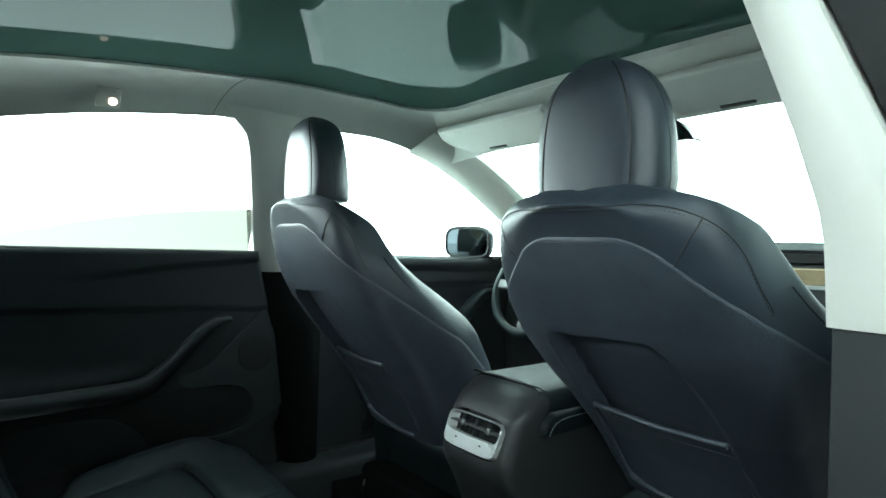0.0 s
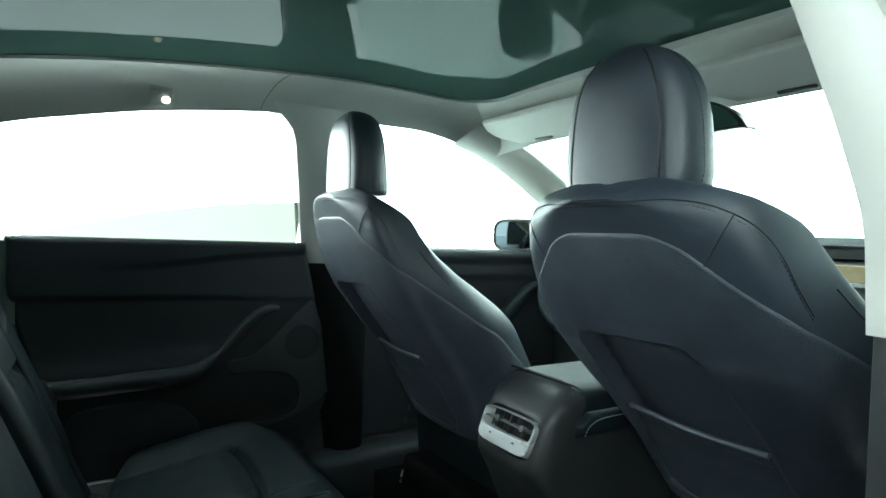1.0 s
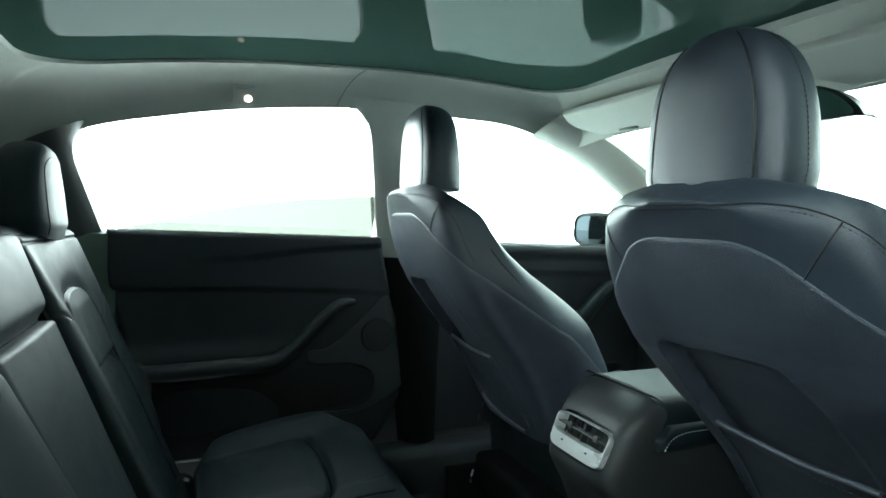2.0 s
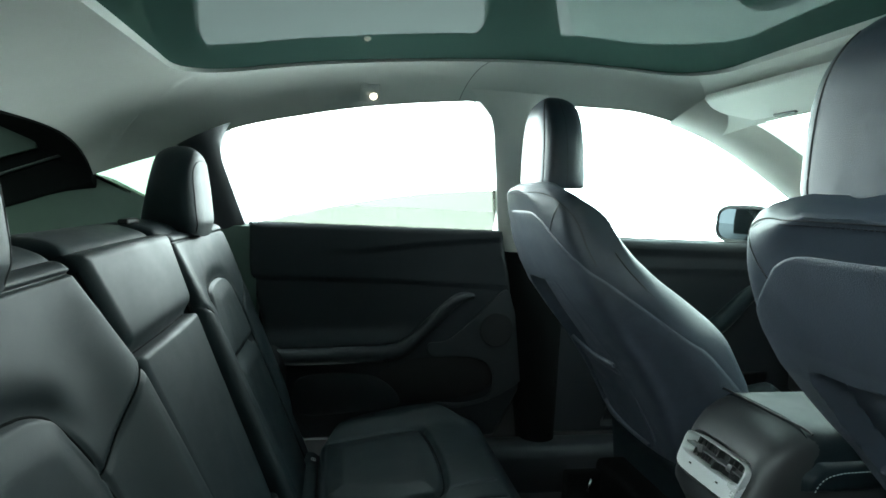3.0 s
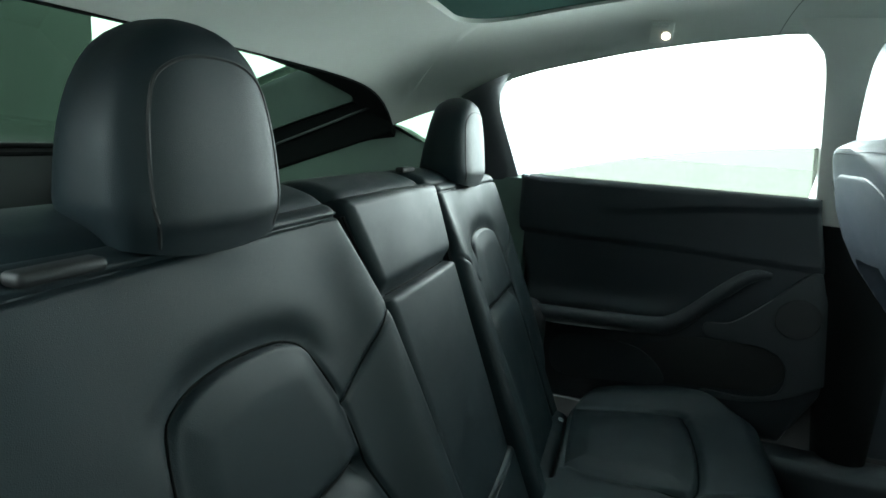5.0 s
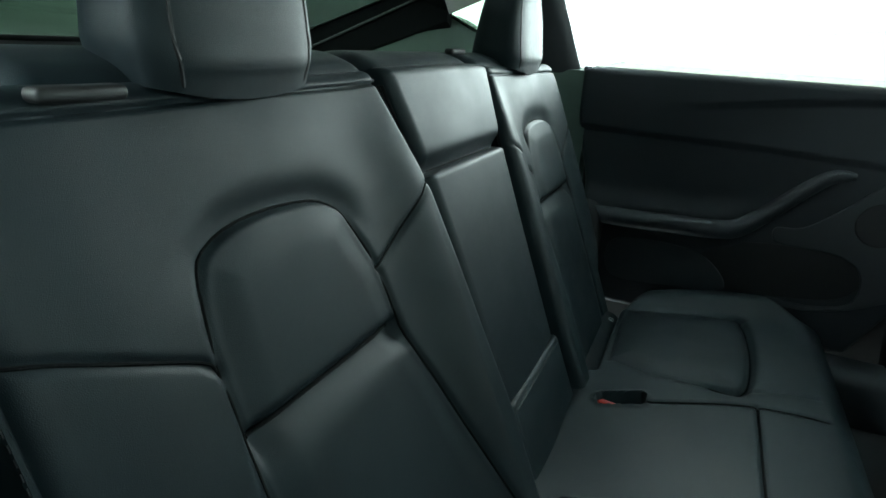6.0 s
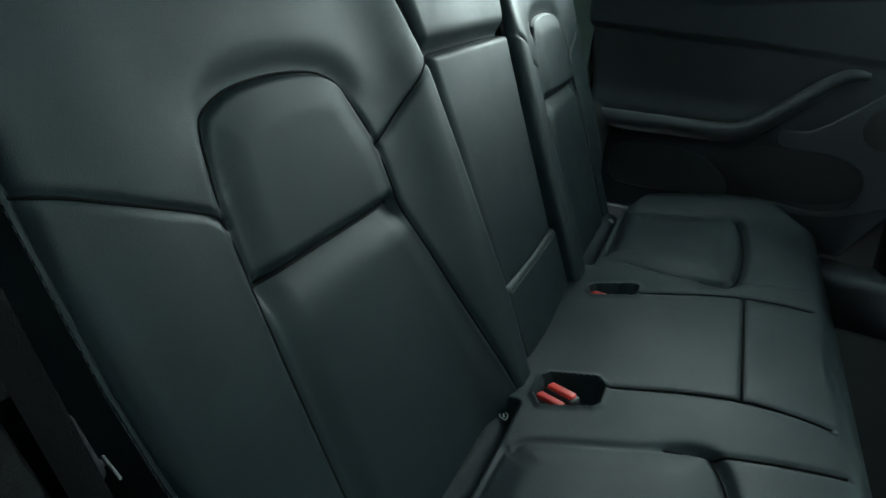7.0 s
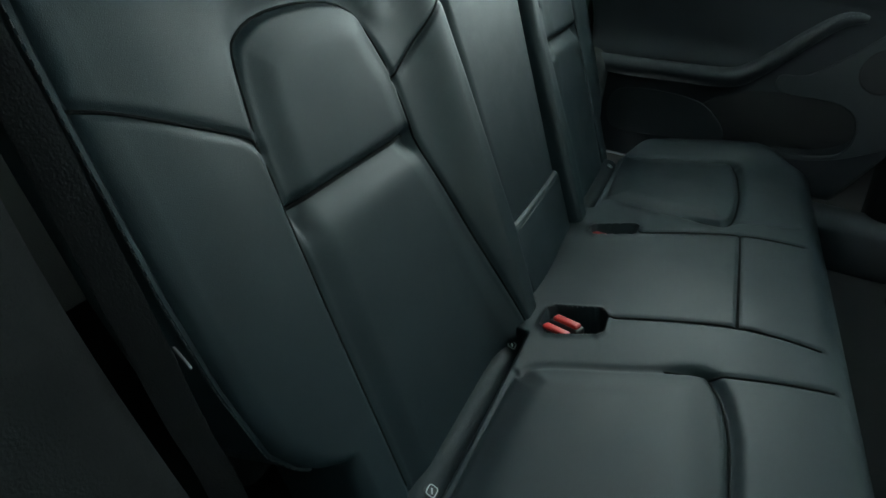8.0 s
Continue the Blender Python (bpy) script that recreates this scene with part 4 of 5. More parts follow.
def seam(fn, pts, m, parent, lift=0.0003, r=0.0015, roll=0.0):
    """A thin sewn line, also used as crease shade, lying on an upholstered face; roll: how far it follows the outer
    edge round.
    """
    line = smooth_line(pts, 60)
    h = fn(line[:, 0], line[:, 1]) - roll * np.clip((line[:, 0] - 0.632) / 0.02, 0, 1) ** 2
    part("seam", tube("seam", [np.array(m @ Vector((x, s, k + lift))) for (x, s), k in zip(line, h)], r, 6), SHADE_BLACK, parent)


def centre_back(X, S):
    h = 0.017 + 0.006 * np.cos(X / 0.15 * 1.5)
    h += valley(S - sz(0.921), 0.020, 0.014, 0.0045)
    return h


for m in (RM, LM):
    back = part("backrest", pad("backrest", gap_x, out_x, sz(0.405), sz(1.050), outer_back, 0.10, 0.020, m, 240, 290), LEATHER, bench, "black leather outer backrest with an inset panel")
    # black tube along the panel crease stands in for its shade
    seam(outer_back, [(0.296, sz(0.7880)), (0.40, sz(0.7885)), (0.516, sz(0.7885))], m, back, 0.0, 0.0026)
    seam(outer_back, [(0.521, sz(0.844)), (0.535, sz(0.857)), (0.592, sz(0.883)), (0.622, sz(0.897)), (0.640, sz(0.904)), (0.6495, sz(0.908))], m, back, roll=0.012)
    seam(outer_back, [(0.294, sz(0.849)), (0.266, sz(0.861)), (0.224, sz(0.884)), (0.176, sz(0.911))], m, back)
    seam(outer_back, RIM, m, back)
    edge_line = [np.array(m @ Vector((float(out_x(s)) - 0.001, s, -0.007))) for s in np.linspace(sz(0.59), sz(1.0), 40)]
    part("piping", tube("piping", edge_line, 0.0035, 8), LEATHER, back)
    part("stitching", dashes("stitching", [p + np.array((0.0035, 0.002, 0.001)) for p in edge_line], 0.005, 0.004, 0.0006), CLOTH, back)
    crest = [np.array(m @ Vector((x, sz(1.0365), float(outer_back(np.array([x]), np.array([sz(1.0365)]))[0]) - 0.009))) for x in np.linspace(0.185, 0.600, 30)]
    part("piping", tube("piping", crest, 0.0022, 6), LEATHER, back)
    # blackened piping stands for the shade in the gap beside the centre
    for off in (-0.005, -0.013):
        part("piping", tube("piping", [np.array(m @ Vector((float(gap_x(s)) + off, s, 0.004))) for s in np.linspace(sz(0.60), sz(1.03), 28)], 0.0028, 6), SHADE_BLACK, bench)
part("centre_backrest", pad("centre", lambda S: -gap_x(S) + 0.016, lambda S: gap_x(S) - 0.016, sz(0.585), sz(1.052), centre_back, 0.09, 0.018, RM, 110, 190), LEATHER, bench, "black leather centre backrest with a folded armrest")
# black line laid in the armrest fold as its shade
seam(centre_back, [(-0.118, sz(0.921)), (0.0, sz(0.921)), (0.118, sz(0.921))], RM, bench, -0.0012, 0.0024)
flap = part("armrest_flap", rbox("flap", (0.252, 0.150, 0.030), 0.011, 4, RM @ Matrix.Translation((-0.005, sz(0.591) - 0.072, 0.010))), LEATHER, bench, "hinged black flap under the centre backrest")
part("flap_edge", tube("edge", [RM @ Vector((x, sz(0.591) - 0.010, 0.0250)) for x in (-0.120, 0.110)], 0.0010, 6), BLACK, flap)
# body of the backrests behind the upholstery, blackened to stand in for shade
part("back_panel", rbox("back_panel", (1.24, 0.05, 0.56), 0.02, 3, BINV @ axes((CX, -0.290, 0.75), (1, 0, 0), (0, 1, SLOPE), (0, -SLOPE, 1))), SHADE_BLACK, bench)


def top_trim(x0, x1, m):
    return pad("top", x0, x1, 0.0, 0.13, lambda X, S: 0.020 * np.sin(np.clip(S / 0.12, 0, 1) * math.pi * 0.8), 0.05, 0.03, m, 40, 30)


for x0, x1 in ((0.205, 0.62), (-0.135, 0.195), (-0.56, -0.145)):
    part("shoulder", top_trim(x0, x1, BINV @ axes((0, -0.266, 1.050), (1, 0, 0), (0, -1, 0.0), (0, 0, 1))), LEATHER, bench)
for x0, y0, lz in ((0.590, -0.250, 1.046), (-0.175, -0.330, 1.072)):
    part("release_lever", rbox("lever", (0.060, 0.018, 0.010), 0.004, 3, BINV @ Matrix.Translation((x0, y0, lz))), BLACK, bench, "black fold-down lever on the backrest")


def rear_headrest(xc, z0, tall, y0, deep, half=0.100, taper=0.62, high=0.70):
    rows = []
    for t in np.r_[0, 0.03, np.linspace(0.06, 0.9, 24), 0.94, 0.97, 0.99, 1.0]:
        w = half * dome(t, 0.26, 2.6) * (0.90 + 0.10 * min(1, t / 0.18)) * (1 - 0.06 * t)
        df = 0.036 * dome(t, 0.75, 3) * (0.8 + 0.2 * min(1, t / 0.1))
        db = deep * (1 - taper * t) * dome(t, high, 3)
        w, df, db = max(w, 0.002), max(df, 0.001), max(db, 0.001)
        cy, cz = y0 - 0.020 * t, z0 + tall * t
        ring = []
        for a in np.linspace(0, 2 * math.pi, 64, endpoint=False):
            ca, sa = math.cos(a), math.sin(a)
            x = w * math.copysign(abs(ca) ** 0.60, ca)
            d = (df if sa > 0 else db) * math.copysign(abs(sa) ** 0.70, sa)
            ring.append((xc + x, cy + d, cz - (0.012 * (1 - (x / max(w, 0.01)) ** 2) if t < 0.02 else 0)))
        rows.append(ring)
    head = part("headrest", loft("headrest", rows), LEATHER, bench, "rounded black leather headrest with piped seams", BINV)
    # one piping runs up the face, over it in an arch and down again
    q, line = 0.775, []
    legs = [(1, t) for t in np.linspace(0.0, 0.66, 22)]
    arch = [(math.copysign(abs(math.cos(a)) ** 0.75, math.cos(a)), 0.66 + 0.175 * math.sin(a) ** 0.75) for a in np.linspace(0.06, math.pi - 0.06, 40)]
    for k, t in legs + arch + [(-1, t) for _, t in legs[::-1]]:
        w = half * dome(t, 0.26, 2.6) * (0.90 + 0.10 * min(1, t / 0.18)) * (1 - 0.06 * t)
        df = 0.036 * dome(t, 0.75, 3) * (0.8 + 0.2 * min(1, t / 0.1))
        sa = (1 - (q * abs(k)) ** (2 / 0.60)) ** 0.5
        line.append((xc + k * q * w, y0 - 0.020 * t + df * sa ** 0.70 - 0.0006, z0 + tall * t))
    part("piping", tube("piping", line, 0.0018, 6), BLACK, head)
    for sx in (-0.055, 0.055):
        part("post", tube("post", [(xc + sx, y0 - 0.03, 1.02), (xc + sx, y0 - 0.028, 1.08)], 0.006, 10), BLACK, head)
    return head


rear_headrest(CX + 0.409, 1.046, 0.176, -0.272, 0.094, 0.101, 0.55, 0.78)
rear_headrest(CX - 0.409, 1.046, 0.176, -0.272, 0.094, 0.101, 0.55, 0.78)

# seat cushion: one bench pad with inset panels
CM = BINV @ axes((0, 0, 0.497), (1, 0, 0), (0, 1, 0.19), (0, -0.19, 1))
CPAN_R = smooth_line([(0.352, 0.030), (0.372, 0.020), (0.60, 0.020), (0.615, 0.05), (0.613, 0.250), (0.590, 0.274), (0.520, 0.282), (0.398, 0.281), (0.338, 0.275), (0.294, 0.262), (0.276, 0.240), (0.298, 0.152), (0.325, 0.050)], 110, closed=True)
CPAN_L = smooth_line([(-0.245, 0.036), (-0.262, 0.024), (-0.485, 0.020), (-0.500, 0.045), (-0.492, 0.240), (-0.465, 0.268), (-0.400, 0.277), (-0.300, 0.280), (-0.206, 0.272), (-0.174, 0.257), (-0.172, 0.235), (-0.205, 0.11)], 100, closed=True)
TRAYS = [[(0.178, 0.032), (0.190, 0.022), (0.234, 0.022), (0.254, 0.038), (0.235, 0.104), (0.226, 0.112), (0.184, 0.112), (0.169, 0.098)],
         [(-0.112, 0.034), (-0.104, 0.025), (-0.088, 0.025), (-0.074, 0.036), (-0.086, 0.104), (-0.094, 0.111), (-0.120, 0.111), (-0.130, 0.103)]]
SEAMS = [((0.186, 0.113), (0.168, 0.207), (0.161, 0.284), (0.166, 0.345), (0.172, 0.385)), ((-0.100, 0.113), (-0.122, 0.215), (-0.128, 0.284), (-0.124, 0.385)), ((-0.128, 0.284), (0.161, 0.284)), ((0.276, 0.240), (0.271, 0.282), (0.259, 0.350), (0.251, 0.392)), ((-0.174, 0.257), (-0.184, 0.31), (-0.192, 0.378))]


def cushion(X, S):
    h = 0 * X
    for p in (CPAN_R, CPAN_L):
        d = sdf(X, S, p)
        front = step(S, 0.18, 0.25)
        h += 0.008 * step(-d, 0.0, 0.05) + front * valley(d, 0.012, 0.010, 0.005) + (1 - front) * valley(d, 0.003, 0.006, 0.005)
    for p in TRAYS:
        d = sdf(X, S, p)
        h += -0.045 * step(-d, -0.001, 0.007) + 0.003 * np.exp(-(d / 0.006) ** 2)
    for line in SEAMS:
        h += groove(X, S, line, 0.0040, 0.0034)
    behind = step(0.014 - S, 0.0, 0.022) * (step(X, 0.250, 0.268) + step(-X, 0.190, 0.208))
    h -= 0.040 * behind                                                    # the anchor rolls lie in a step at the rear
    h += 0.022 * np.exp(-((X + 0.575) / 0.06) ** 2) + 0.018 * np.exp(-((X - 0.66) / 0.055) ** 2)
    h -= 0.8 * np.clip(S - 0.27, 0, 1) ** 2                                  # the front rolls down
    h -= 0.010 * np.exp(-((X - 0.060) / 0.10) ** 2) * step(0.14 - S, 0, 0.15)
    return h


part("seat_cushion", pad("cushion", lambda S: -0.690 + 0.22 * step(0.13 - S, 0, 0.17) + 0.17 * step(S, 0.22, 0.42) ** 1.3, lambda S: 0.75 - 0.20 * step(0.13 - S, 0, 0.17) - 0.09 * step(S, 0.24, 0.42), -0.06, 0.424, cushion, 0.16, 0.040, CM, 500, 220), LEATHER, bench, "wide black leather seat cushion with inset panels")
for pts in SEAMS[:4]:
    seam(cushion, pts, CM, bench, 0.0014, 0.0018)
# black line along the cushion panels paints the shade of their creases
for p in (CPAN_R, CPAN_L):
    seam(cushion, [q for q in p if q[1] > 0.20], CM, bench, 0.0012, 0.0016)
for x0, x1 in ((0.255, 0.585), (-0.195, -0.525)):
    line = [BINV @ Vector((x, -0.020, 0.446)) for x in np.linspace(x0, x1, 10)]
    part("bite_roll", tube("roll", line, 0.031, 18), LEATHER, bench, "padded roll covering the child seat anchors")
for x in (0.271, 0.543, -0.211, -0.483):
    b = part("anchor_badge", disc("badge", 0.0085, 0.004, BINV @ axes((x, -0.0085, 0.4745), (1, 0, 0), (0, 1, -0.4), (0, 0.4, 1)), 20), PLASTIC, bench, "small round child seat anchor badge")
    part("badge_ring", tube("ring", [BINV @ (axes((x, -0.0073, 0.4771), (1, 0, 0), (0, 1, -0.4), (0, 0.4, 1)) @ Vector((0.0066 * math.copysign(abs(math.cos(k)) ** 0.5, math.cos(k)), 0.0056 * math.copysign(abs(math.sin(k)) ** 0.5, math.sin(k)), 0))) for k in np.linspace(0, 2 * math.pi, 24, endpoint=False)], 0.0006, 6, closed=True), WHITE, b)
    part("badge_mark", rbox("mark", (0.008, 0.002, 0.001), 0.0004, 1, BINV @ axes((x, -0.0073, 0.4769), (1, 0.5, 0), (-0.4, 1, -0.4), (0, 0.4, 1))), WHITE, b)
part("bench_base", rbox("bench_base", (1.22, 0.34, 0.20), 0.02, 3, BINV @ Matrix.Translation((0.05, 0.15, 0.34))), PLASTIC, bench)


def buckle(x, y, z, turn, label):
    b = thing("seat_belt_buckle", (x, y, z), label, "seat belt buckle", "rear buckles")
    m = pose(0, 0, 0, 14, 0, turn)
    part("housing", rbox("housing", (0.021, 0.054, 0.050), 0.004, 3, m @ Matrix.Translation((0, 0, -0.026))), PLASTIC_SMOOTH, b)
    part("release_button", rbox("button", (0.0135, 0.046, 0.008), 0.003, 3, m @ Matrix.Translation((0, 0.001, 0.0005))), RED, b, "red release button")
    return b


buckle(0.208, 0.055, 0.500, -28, "black buckle with a red button in the cushion recess")
buckle(0.231, 0.045, 0.497, -28, "black buckle with a red button in the cushion recess")
buckle(-0.100, 0.046, 0.490, -28, "black buckle with a red button in the cushion recess")


# ---------------------------------------------------------------- centre console with rear air vents
def console():
    X0 = 0.027
    c = thing("centre_console", (X0, 1.0, 0.25), "grey centre console with silver-framed rear air vents", "console")
    inv = c.matrix_basis.inverted()
    rows = []
    # sections from the rear face forwards: half width, top and base height, lean of the section
    for y, w, top, low, lean in ((0.762, 0.081, 0.722, 0.640, 0.40), (0.717, 0.081, 0.722, 0.640, 0.40), (0.719, 0.087, 0.731, 0.630, 0.40), (0.726, 0.097, 0.746, 0.612, 0.38), (0.744, 0.108, 0.764, 0.592, 0.34), (0.772, 0.115, 0.779, 0.55, 0.25), (0.803, 0.119, 0.787, 0.46, 0.10), (0.86, 0.121, 0.789, 0.30, 0), (1.0, 0.121, 0.789, 0.26, 0), (1.25, 0.121, 0.789, 0.26, 0), (1.55, 0.115, 0.78, 0.26, 0)):
        mid = 0.5 * (top + low)
        hh = 0.5 * (top - low)
        ring = []
        for a in np.linspace(0, 2 * math.pi, 72, endpoint=False):
            ca, sa = math.cos(a), math.sin(a)
            z = mid + hh * math.copysign(abs(sa) ** 0.36, sa)
            ring.append((X0 + w * math.copysign(abs(ca) ** 0.36, ca), y + lean * (z - 0.682), z))
        rows.append(ring)
    part("body", loft("body", rows), CONSOLE, c, "soft grey console body", inv)
    # vent unit: silver frame with a broad lower lip, dark box, slats
    fm = axes((X0, 0.7135, 0.6815), (1, 0, 0), (0, 0.40, 1), (0, -1, 0.40))
    outer, inner = [], []
    for a in np.linspace(0, 2 * math.pi, 64, endpoint=False):
        ca, sa = math.cos(a), math.sin(a)
        e = 0.34
        x, y = math.copysign(abs(ca) ** e, ca), math.copysign(abs(sa) ** e, sa)
        outer.append((0.0855 * x * (1 - 0.05 * (1 - y) * 0.5), 0.0375 * y))
        inner.append((0.0800 * x * (1 - 0.04 * (1 - y) * 0.5), 0.0140 + 0.0205 * y))
    lay = []
    for pts, n in ((outer, -0.02), (outer, 0.003), ([(x * 0.985, y * 0.975) for x, y in outer], 0.0075), ([(x * 1.02, 0.014 + (y - 0.014) * 1.08) for x, y in inner], 0.0085), (inner, 0.006), (inner, -0.032)):
        lay.append([fm @ Vector((x, y, n)) for x, y in pts])
    vent = part("air_vent", loft("vent", lay, caps=False), SILVER, c, "satin silver frame of the air vents", inv)
    part("vent_box", rbox("box", (0.160, 0.043, 0.008), 0.003, 2, fm @ Matrix.Translation((0, 0.014, -0.029))), BLACK, vent)
    part("slat", rbox("slat", (0.154, 0.0032, 0.018), 0.0012, 2, fm @ Matrix.Translation((0, 0.0150, -0.004)) @ pose(0, 0, 0, 14, 0, 0)), SLAT, vent, "satin grey louvre with a bright edge")
    part("divider", rbox("divider", (0.004, 0.039, 0.018), 0.001, 1, fm @ Matrix.Translation((0, 0.014, -0.010))), PLASTIC_SMOOTH, vent)
    for k in range(12):
        x = (-0.071 + 0.0125 * k) if k < 6 else (0.0085 + 0.0125 * (k - 6))
        part("blade", rbox("blade", (0.0020, 0.037, 0.012), 0.0008, 1, fm @ Matrix.Translation((x, 0.014, -0.018)) @ pose(0, 0, 0, 0, 30 if k < 6 else -25, 0)), PLASTIC_SMOOTH, vent)
    for x in (-0.034, 0.046):
        part("tab", rbox("tab", (0.012, 0.013, 0.012), 0.002, 2, fm @ Matrix.Translation((x, 0.0150, 0.002))), SLAT, vent)
    for x in (-0.040, 0.036):
        part("usb_slot", rbox("slot", (0.007, 0.0030, 0.003), 0.001, 1, fm @ Matrix.Translation((x, -0.0185, 0.0080))), BLACK, vent)
    # padded lid and side pad
    lid = []
    for y, g in ((0.8060, -0.004), (0.8085, 0.0016), (0.815, 0.0022), (1.23, 0.0022), (1.25, -0.003)):
        arc = []
        for a in np.linspace(0.36, math.pi - 0.36, 40):
            ca, sa = math.cos(a), math.sin(a)
            arc.append((X0 + (0.121 + g) * math.copysign(abs(ca) ** 0.36, ca), y, 0.5245 + (0.2645 + g) * sa ** 0.36))
        lid.append(arc + [(X0 - 0.10, y, 0.70), (X0 + 0.10, y, 0.70)])
    part("armrest_lid", loft("lid", lid), LEATHER, c, "padded black leather armrest lid", inv)
    part("lid_gap", tube("gap", [(X0 + x, 0.8035, 0.7885 - 0.45 * max(0, abs(x) - 0.10) ** 1.2) for x in np.linspace(-0.117, 0.117, 24)], 0.0022, 6), BLACK, c, "", inv)
    for sx in (1, -1):
        pad_m = axes((X0 + sx * 0.117, 0, 0), (0, 1, 0), (0, 0, 1), (sx, 0, 0))
        sp = part("side_pad", pad("side", lambda S: 0.792 + 0.024 * step(S, 0.705, 0.738) ** 1.6, 1.3, 0.690, 0.738, lambda X, S: 0.016 + 0 * X, 0.0, 0.016, pad_m, 50, 24), LEATHER, c, "stitched leather side pad", inv)
        part("stitching", dashes("stitching", smooth_line([(X0 + sx * 0.1335, y, z) for y, z in ((0.803, 0.696), (0.810, 0.708), (0.822, 0.718), (0.845, 0.7245), (0.90, 0.727), (1.2, 0.727))], 40), 0.004, 0.003, 0.0008), WHITE, sp)
    part("rear_panel", rbox("rear_panel", (0.185, 0.03, 0.20), 0.012, 3, Matrix.Translation((X0, 0.795, 0.46))), PLASTIC, c, "", inv)
    return c


console()


# ---------------------------------------------------------------- windscreen end of the cabin
def visor(xc, label):
    v = thing("sun_visor", (xc, 1.08, 1.42), label, "sun visor", "sun visors")
    inv = v.matrix_basis.inverted()
    m = axes((xc, 1.085, 1.422), (1, 0, 0), (0, -0.93, 0.36), (0, -0.36, -0.93))
    part("visor_board", pad("visor", lambda S: -0.215 + 0.055 * step(-S, -0.02, 0.065) ** 1.5 + 0.02 * step(S, 0.03, 0.075), 0.250, -0.065, 0.075, lambda X, S: 0.008 + 0 * X, 0.010, 0.008, inv @ m, 50, 30), VISOR, v)
    part("mirror_tab", rbox("tab", (0.075, 0.010, 0.006), 0.003, 3, inv @ m @ Matrix.Translation((-0.03, -0.052, 0.010))), PLASTIC, v, "grey pull tab")
    return v


visor(-0.335, "pale grey sun visor folded against the headliner")
visor(0.395, "pale grey sun visor folded against the headliner")

clip = thing("visor_clip", (-0.634, 1.203, 1.389), "round pale grey airbag cap on the windscreen pillar", "trim cap")
part("cap", disc("cap", 0.021, 0.008, axes((0, 0, 0), (0.8, 0.5, 0), (0, -0.3, 1), (0.5, -0.8, -0.25)), 32, 0.003), TRIM, clip)

mir = thing("rear_view_mirror", (0.150, 1.105, 1.402), "dark rear view mirror hanging from the windscreen top", "mirror")
rows = []
for u in np.linspace(-1, 1, 25):
    top, low = -0.075 + 0.075 * (1 - abs(u) ** 2.4) ** 0.8, -0.078 + 0.006 * abs(u)
    rows.append([(0.132 * u, y + 0.02 * u * u, z) for y, z in ((-0.018, low), (0.010, low + 0.002), (0.026, 0.6 * low + 0.4 * top), (0.020, top - 0.001), (-0.014, top))])
part("housing", loft("housing", rows), PLASTIC_SMOOTH, mir)
part("mirror_face", loft("face", [[(0.124 * u, -0.0185 + 0.02 * u * u, z) for z in (-0.074 + 0.006 * abs(u), -0.079 + 0.073 * (1 - abs(u) ** 2.4) ** 0.8 + 0.002)] + [(0.124 * u, -0.0205 + 0.02 * u * u, z) for z in (-0.079 + 0.073 * (1 - abs(u) ** 2.4) ** 0.8 + 0.002, -0.074 + 0.006 * abs(u))] for u in np.linspace(-0.93, 0.93, 21)]), MIRROR, mir, "silvered mirror face")
part("stem", rbox("stem", (0.03, 0.03, 0.05), 0.008, 3, pose(0, 0.020, 0.012, 0, 0, 0)), BLACK, mir)


def dashboard():
    d = thing("dashboard", (CX, 1.7, 0.25), "dark dashboard with an oak strip and a slim air outlet", "dashboard")
    inv = d.matrix_basis.inverted()
    prof = [(1.46, 0.55), (1.44, 0.80), (1.46, 0.90), (1.470, 0.995), (1.475, 1.005), (1.478, 1.048), (1.490, 1.056), (1.52, 1.062), (1.50, 1.094), (1.52, 1.115), (1.70, 1.100), (2.0, 1.03), (2.0, 0.5)]
    rows = [[(CX + x, y + 0.10 * (abs(x) / 0.75) ** 3, z) for y, z in prof] for x in np.linspace(-0.77, 0.77, 33)]
    part("dash_body", loft("dash", rows), SHELL, d, "", inv)
    part("oak_strip", loft("strip", [[(CX + x, y + 0.10 * (abs(x) / 0.75) ** 3, z) for y, z in ((1.468, 1.010), (1.466, 1.046), (1.480, 1.049), (1.482, 1.008))] for x in np.linspace(-0.74, 0.74, 33)]), WOOD, d, "pale oak veneer strip", inv)
    part("silver_strip", loft("strip", [[(CX + x, y + 0.10 * (abs(x) / 0.75) ** 3, z) for y, z in ((1.462, 0.999), (1.460, 1.007), (1.476, 1.008), (1.478, 0.998))] for x in np.linspace(-0.74, 0.74, 33)]), SILVER, d, "", inv)
    part("air_outlet", loft("outlet", [[(CX + x, y + 0.10 * (abs(x) / 0.75) ** 3, z) for y, z in ((1.488, 1.063), (1.490, 1.084), (1.52, 1.086), (1.52, 1.061))] for x in np.linspace(-0.74, 0.74, 33)]), BLACK, d, "", inv)
    return d


dashboard()

wheel = thing("steering_wheel", (-0.39, 1.34, 0.95), "black leather steering wheel in front of the driver's seat", "steering wheel")
wm = pose(0, 0, 0, 66, 0, 0)
part("rim", tube("rim", [wm @ Vector((0.175 * math.cos(a), 0.165 * math.sin(a), 0)) for a in np.linspace(0, 2 * math.pi, 72, endpoint=False)], 0.0155, 12, closed=True), LEATHER, wheel)
part("hub", rbox("hub", (0.15, 0.13, 0.05), 0.02, 4, wm), SHELL, wheel)
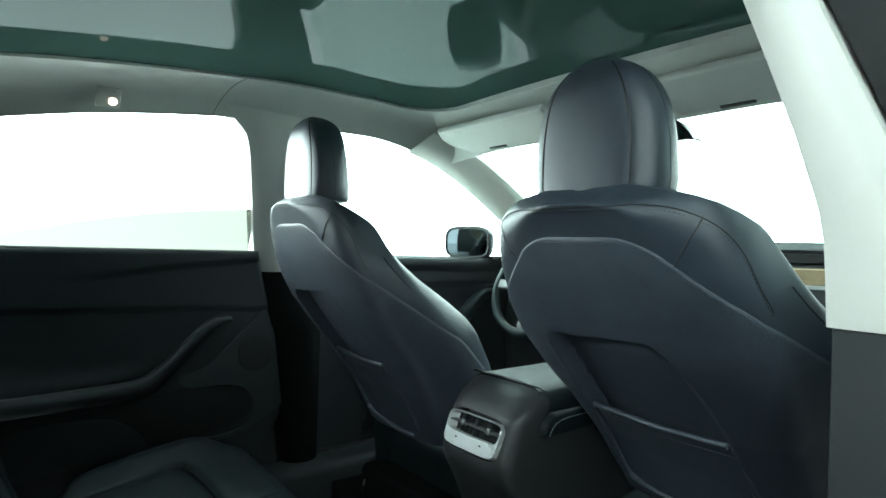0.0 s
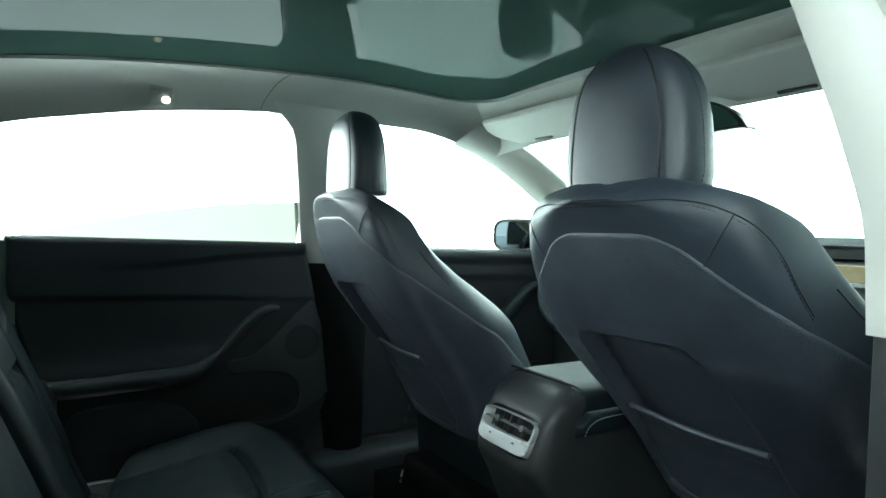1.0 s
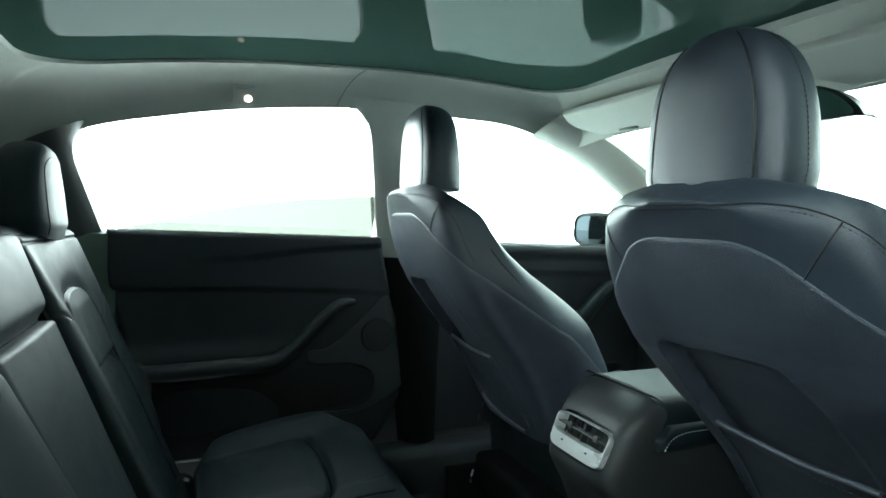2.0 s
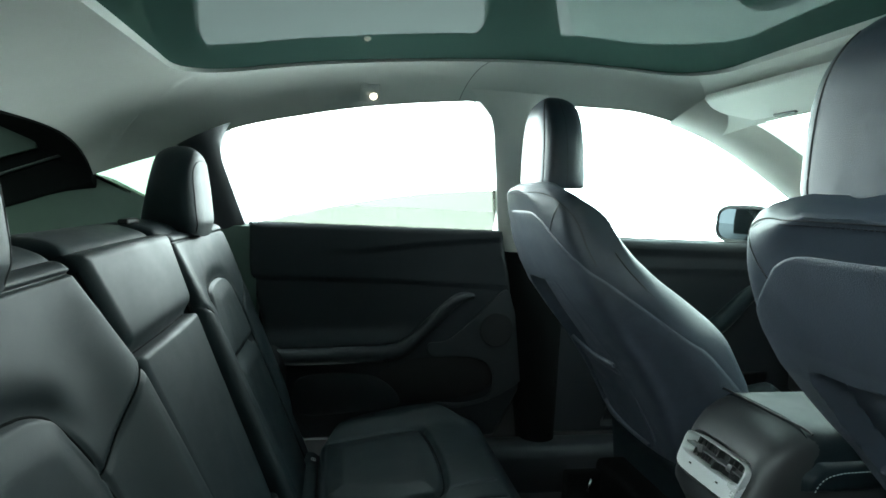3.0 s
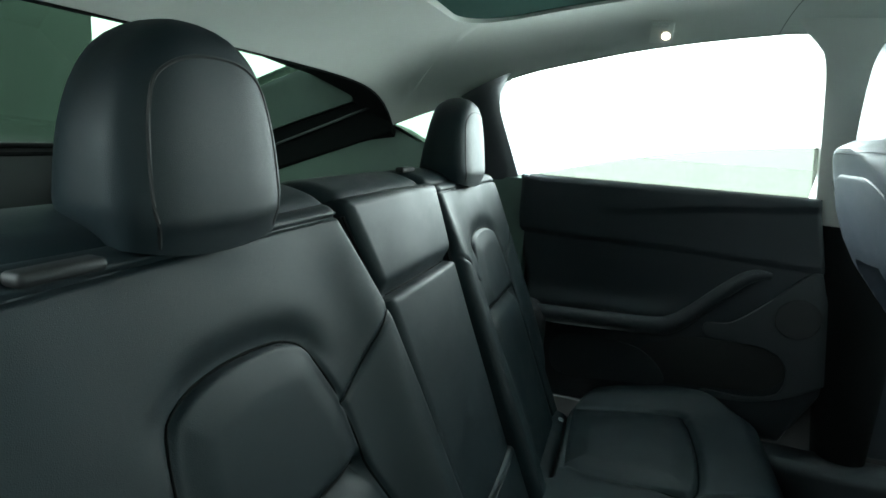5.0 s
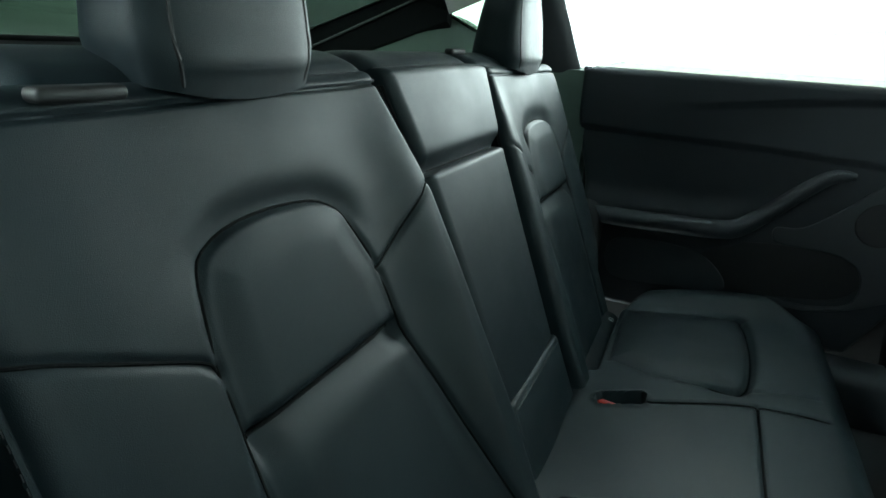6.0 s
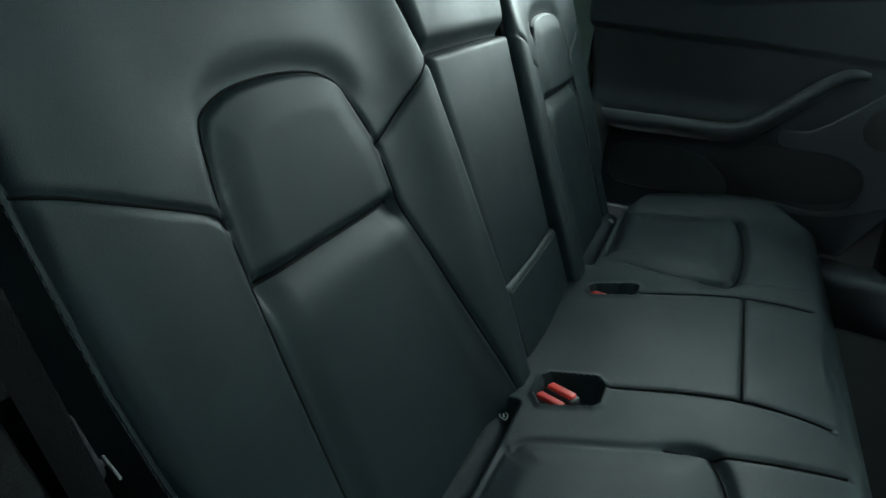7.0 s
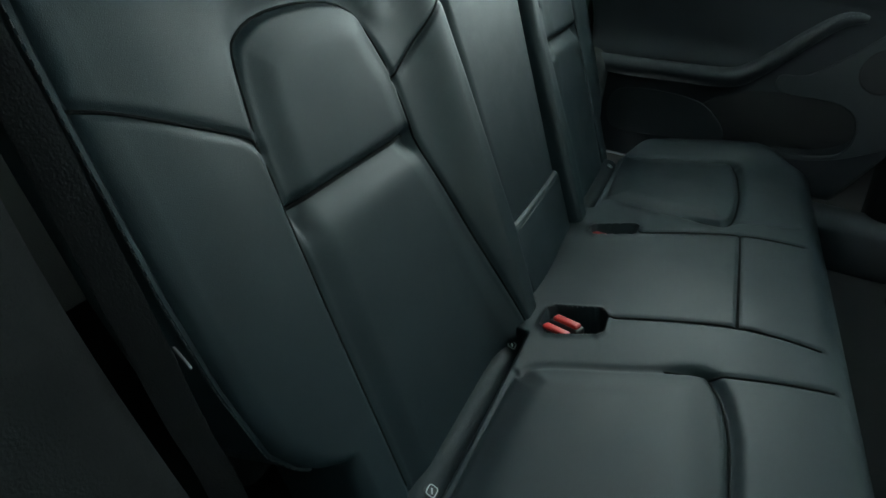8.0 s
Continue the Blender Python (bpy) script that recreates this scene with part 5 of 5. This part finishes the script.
for a in (0, 180, 270):
    part("spoke", rbox("spoke", (0.12, 0.035, 0.02), 0.006, 3, wm @ pose(0.11 * math.cos(radians(a)), 0.11 * math.sin(radians(a)), 0, 0, 0, a)), SHELL, wheel)
part("column", rbox("column", (0.09, 0.09, 0.34), 0.02, 3, wm @ Matrix.Translation((0, 0, -0.19))), SHELL, wheel)

side = thing("side_mirror", (-0.738, 1.46, 1.050), "blue grey door mirror outside the front glass", "mirror")
side.matrix_basis = side.matrix_basis @ pose(0, 0, 0, 0, 0, 20) @ Matrix.Diagonal((0.84, 1, 0.92, 1))
prof = []
for t in np.linspace(0, 1, 14):
    k = (1 - t ** 2.6) ** 0.5
    ring = []
    for a in np.linspace(0, 2 * math.pi, 40, endpoint=False):
        ca, sa = math.cos(a), math.sin(a)
        ring.append((-0.13 + (0.125 * max(k, 0.03)) * math.copysign(abs(ca) ** 0.5, ca), 0.0 + 0.10 * t, 0.055 + 0.07 * max(k, 0.03) * math.copysign(abs(sa) ** 0.55, sa)))
    prof.append(ring)
part("housing", loft("housing", prof), BODY, side)
part("mirror_glass", rbox("glass", (0.222, 0.004, 0.118), 0.0018, 3, Matrix.Translation((-0.13, -0.006, 0.055))), MIRROR_DIMMED, side, "mirror glass darkened in place of a dark reflection")
rimpts = [(-0.13 + 0.119 * math.copysign(abs(math.cos(a)) ** 0.5, math.cos(a)), -0.006, 0.055 + 0.066 * math.copysign(abs(math.sin(a)) ** 0.55, math.sin(a))) for a in np.linspace(0, 2 * math.pi, 60, endpoint=False)]
part("mirror_rim", tube("rim", rimpts, 0.007, 8, closed=True), BLACK, side)
part("foot", rbox("foot", (0.10, 0.05, 0.02), 0.006, 3, Matrix.Translation((-0.01, 0.03, -0.012))), BLACK, side)


# ---------------------------------------------------------------- roof rail fittings
def reading_lamp(x, y, z, sign):
    l = thing("reading_lamp", (x, y, z), "small square reading lamp, lit, in the headliner above the door", "reading lamp", "reading lamps")
    m = axes((0, 0, 0), (0, 1, 0), (-sign * 0.62, 0, 0.78), (-sign * 0.78, 0, -0.62))
    part("bezel", rbox("bezel", (0.050, 0.050, 0.004), 0.0018, 3, m), HEADLINER, l)
    part("bulb", disc("bulb", 0.0085, 0.004, m @ Matrix.Translation((0.010, -0.008, 0.003)), 24), GLOW, l, "glowing round warm bulb")
    part("coat_hook", rbox("hook", (0.036, 0.014, 0.004), 0.0015, 2, m @ Matrix.Translation((-0.004, 0.012, 0.0025))), HEADLINER, l)
    return l


reading_lamp(-0.600, 0.104, 1.402, -1)
reading_lamp(2 * CX + 0.600, 0.104, 1.402, 1)

# driver's belt on the door pillar
belt = thing("seat_belt", (-0.66, 0.60, 0.45), "black seat belt on the door pillar beside the driver's seat", "seat belt", "seat belts")
inv = belt.matrix_basis.inverted()
part("guide", rbox("guide", (0.02, 0.06, 0.075), 0.006, 3, inv @ Matrix.Translation((-0.648, 0.60, 1.255))), PLASTIC_SMOOTH, belt, "", None)
part("slide_cover", rbox("cover", (0.012, 0.07, 0.16), 0.005, 3, inv @ Matrix.Translation((-0.660, 0.60, 1.28))), TRIM, belt)
part("webbing", tube("webbing", [inv @ Vector(p) for p in ((-0.640, 0.605, 1.25), (-0.655, 0.645, 1.12), (-0.695, 0.69, 1.0), (-0.735, 0.72, 0.90))], 0.0015, 8, flat=14, up=(1, 0, 0)), BELT, belt)

# rear belt beside the outer backrest, on the doorway side
belt2 = thing("seat_belt", (0.75, -0.10, 0.45), "black seat belt hanging beside the rear backrest", "seat belt", "seat belts")
inv = belt2.matrix_basis.inverted()
part("webbing", tube("webbing", [inv @ Vector(p) for p in smooth_line([(0.735, -0.36, 1.16), (0.746, -0.22, 1.06), (0.750, -0.155, 0.955), (0.750, -0.132, 0.885), (0.750, -0.112, 0.822), (0.748, -0.094, 0.75), (0.744, -0.075, 0.68), (0.742, -0.05, 0.52)], 40)], 0.0013, 8, flat=13, up=(1, 0.2, 0)), BELT, belt2)
part("tongue", rbox("tongue", (0.010, 0.030, 0.042), 0.004, 3, inv @ axes((0.744, -0.118, 0.806), (1, 0, 0), (0, 1, 0.45), (0, -0.45, 1))), BELT, belt2)
part("tongue_loop", tube("loop", [inv @ Vector(p) for p in smooth_line([(0.741, -0.130, 0.812), (0.738, -0.134, 0.798), (0.737, -0.122, 0.790), (0.737, -0.108, 0.792)], 16)], 0.0030, 8), PLASTIC_SMOOTH, belt2)
part("tongue_plate", rbox("plate", (0.002, 0.003, 0.017), 0.001, 2, inv @ axes((0.737, -0.098, 0.796), (1, 0, 0), (0, 1, 0.9), (0, -0.9, 1))), PLASTIC, belt2, "bright steel tongue")
part("slider", rbox("slider", (0.006, 0.022, 0.024), 0.004, 3, inv @ axes((0.742, -0.094, 0.742), (1, 0, 0), (0, 1, 0.3), (0, -0.3, 1))), BELT, belt2)

# cargo cover behind the bench
cover = thing("load_cover", (CX, -0.47, 1.0), "dark roller cover behind the rear bench", "load cover")
part("cassette", rbox("cassette", (1.36, 0.09, 0.06), 0.02, 4, Matrix.Translation((0, 0.0, 0.0))), SHELL, cover)
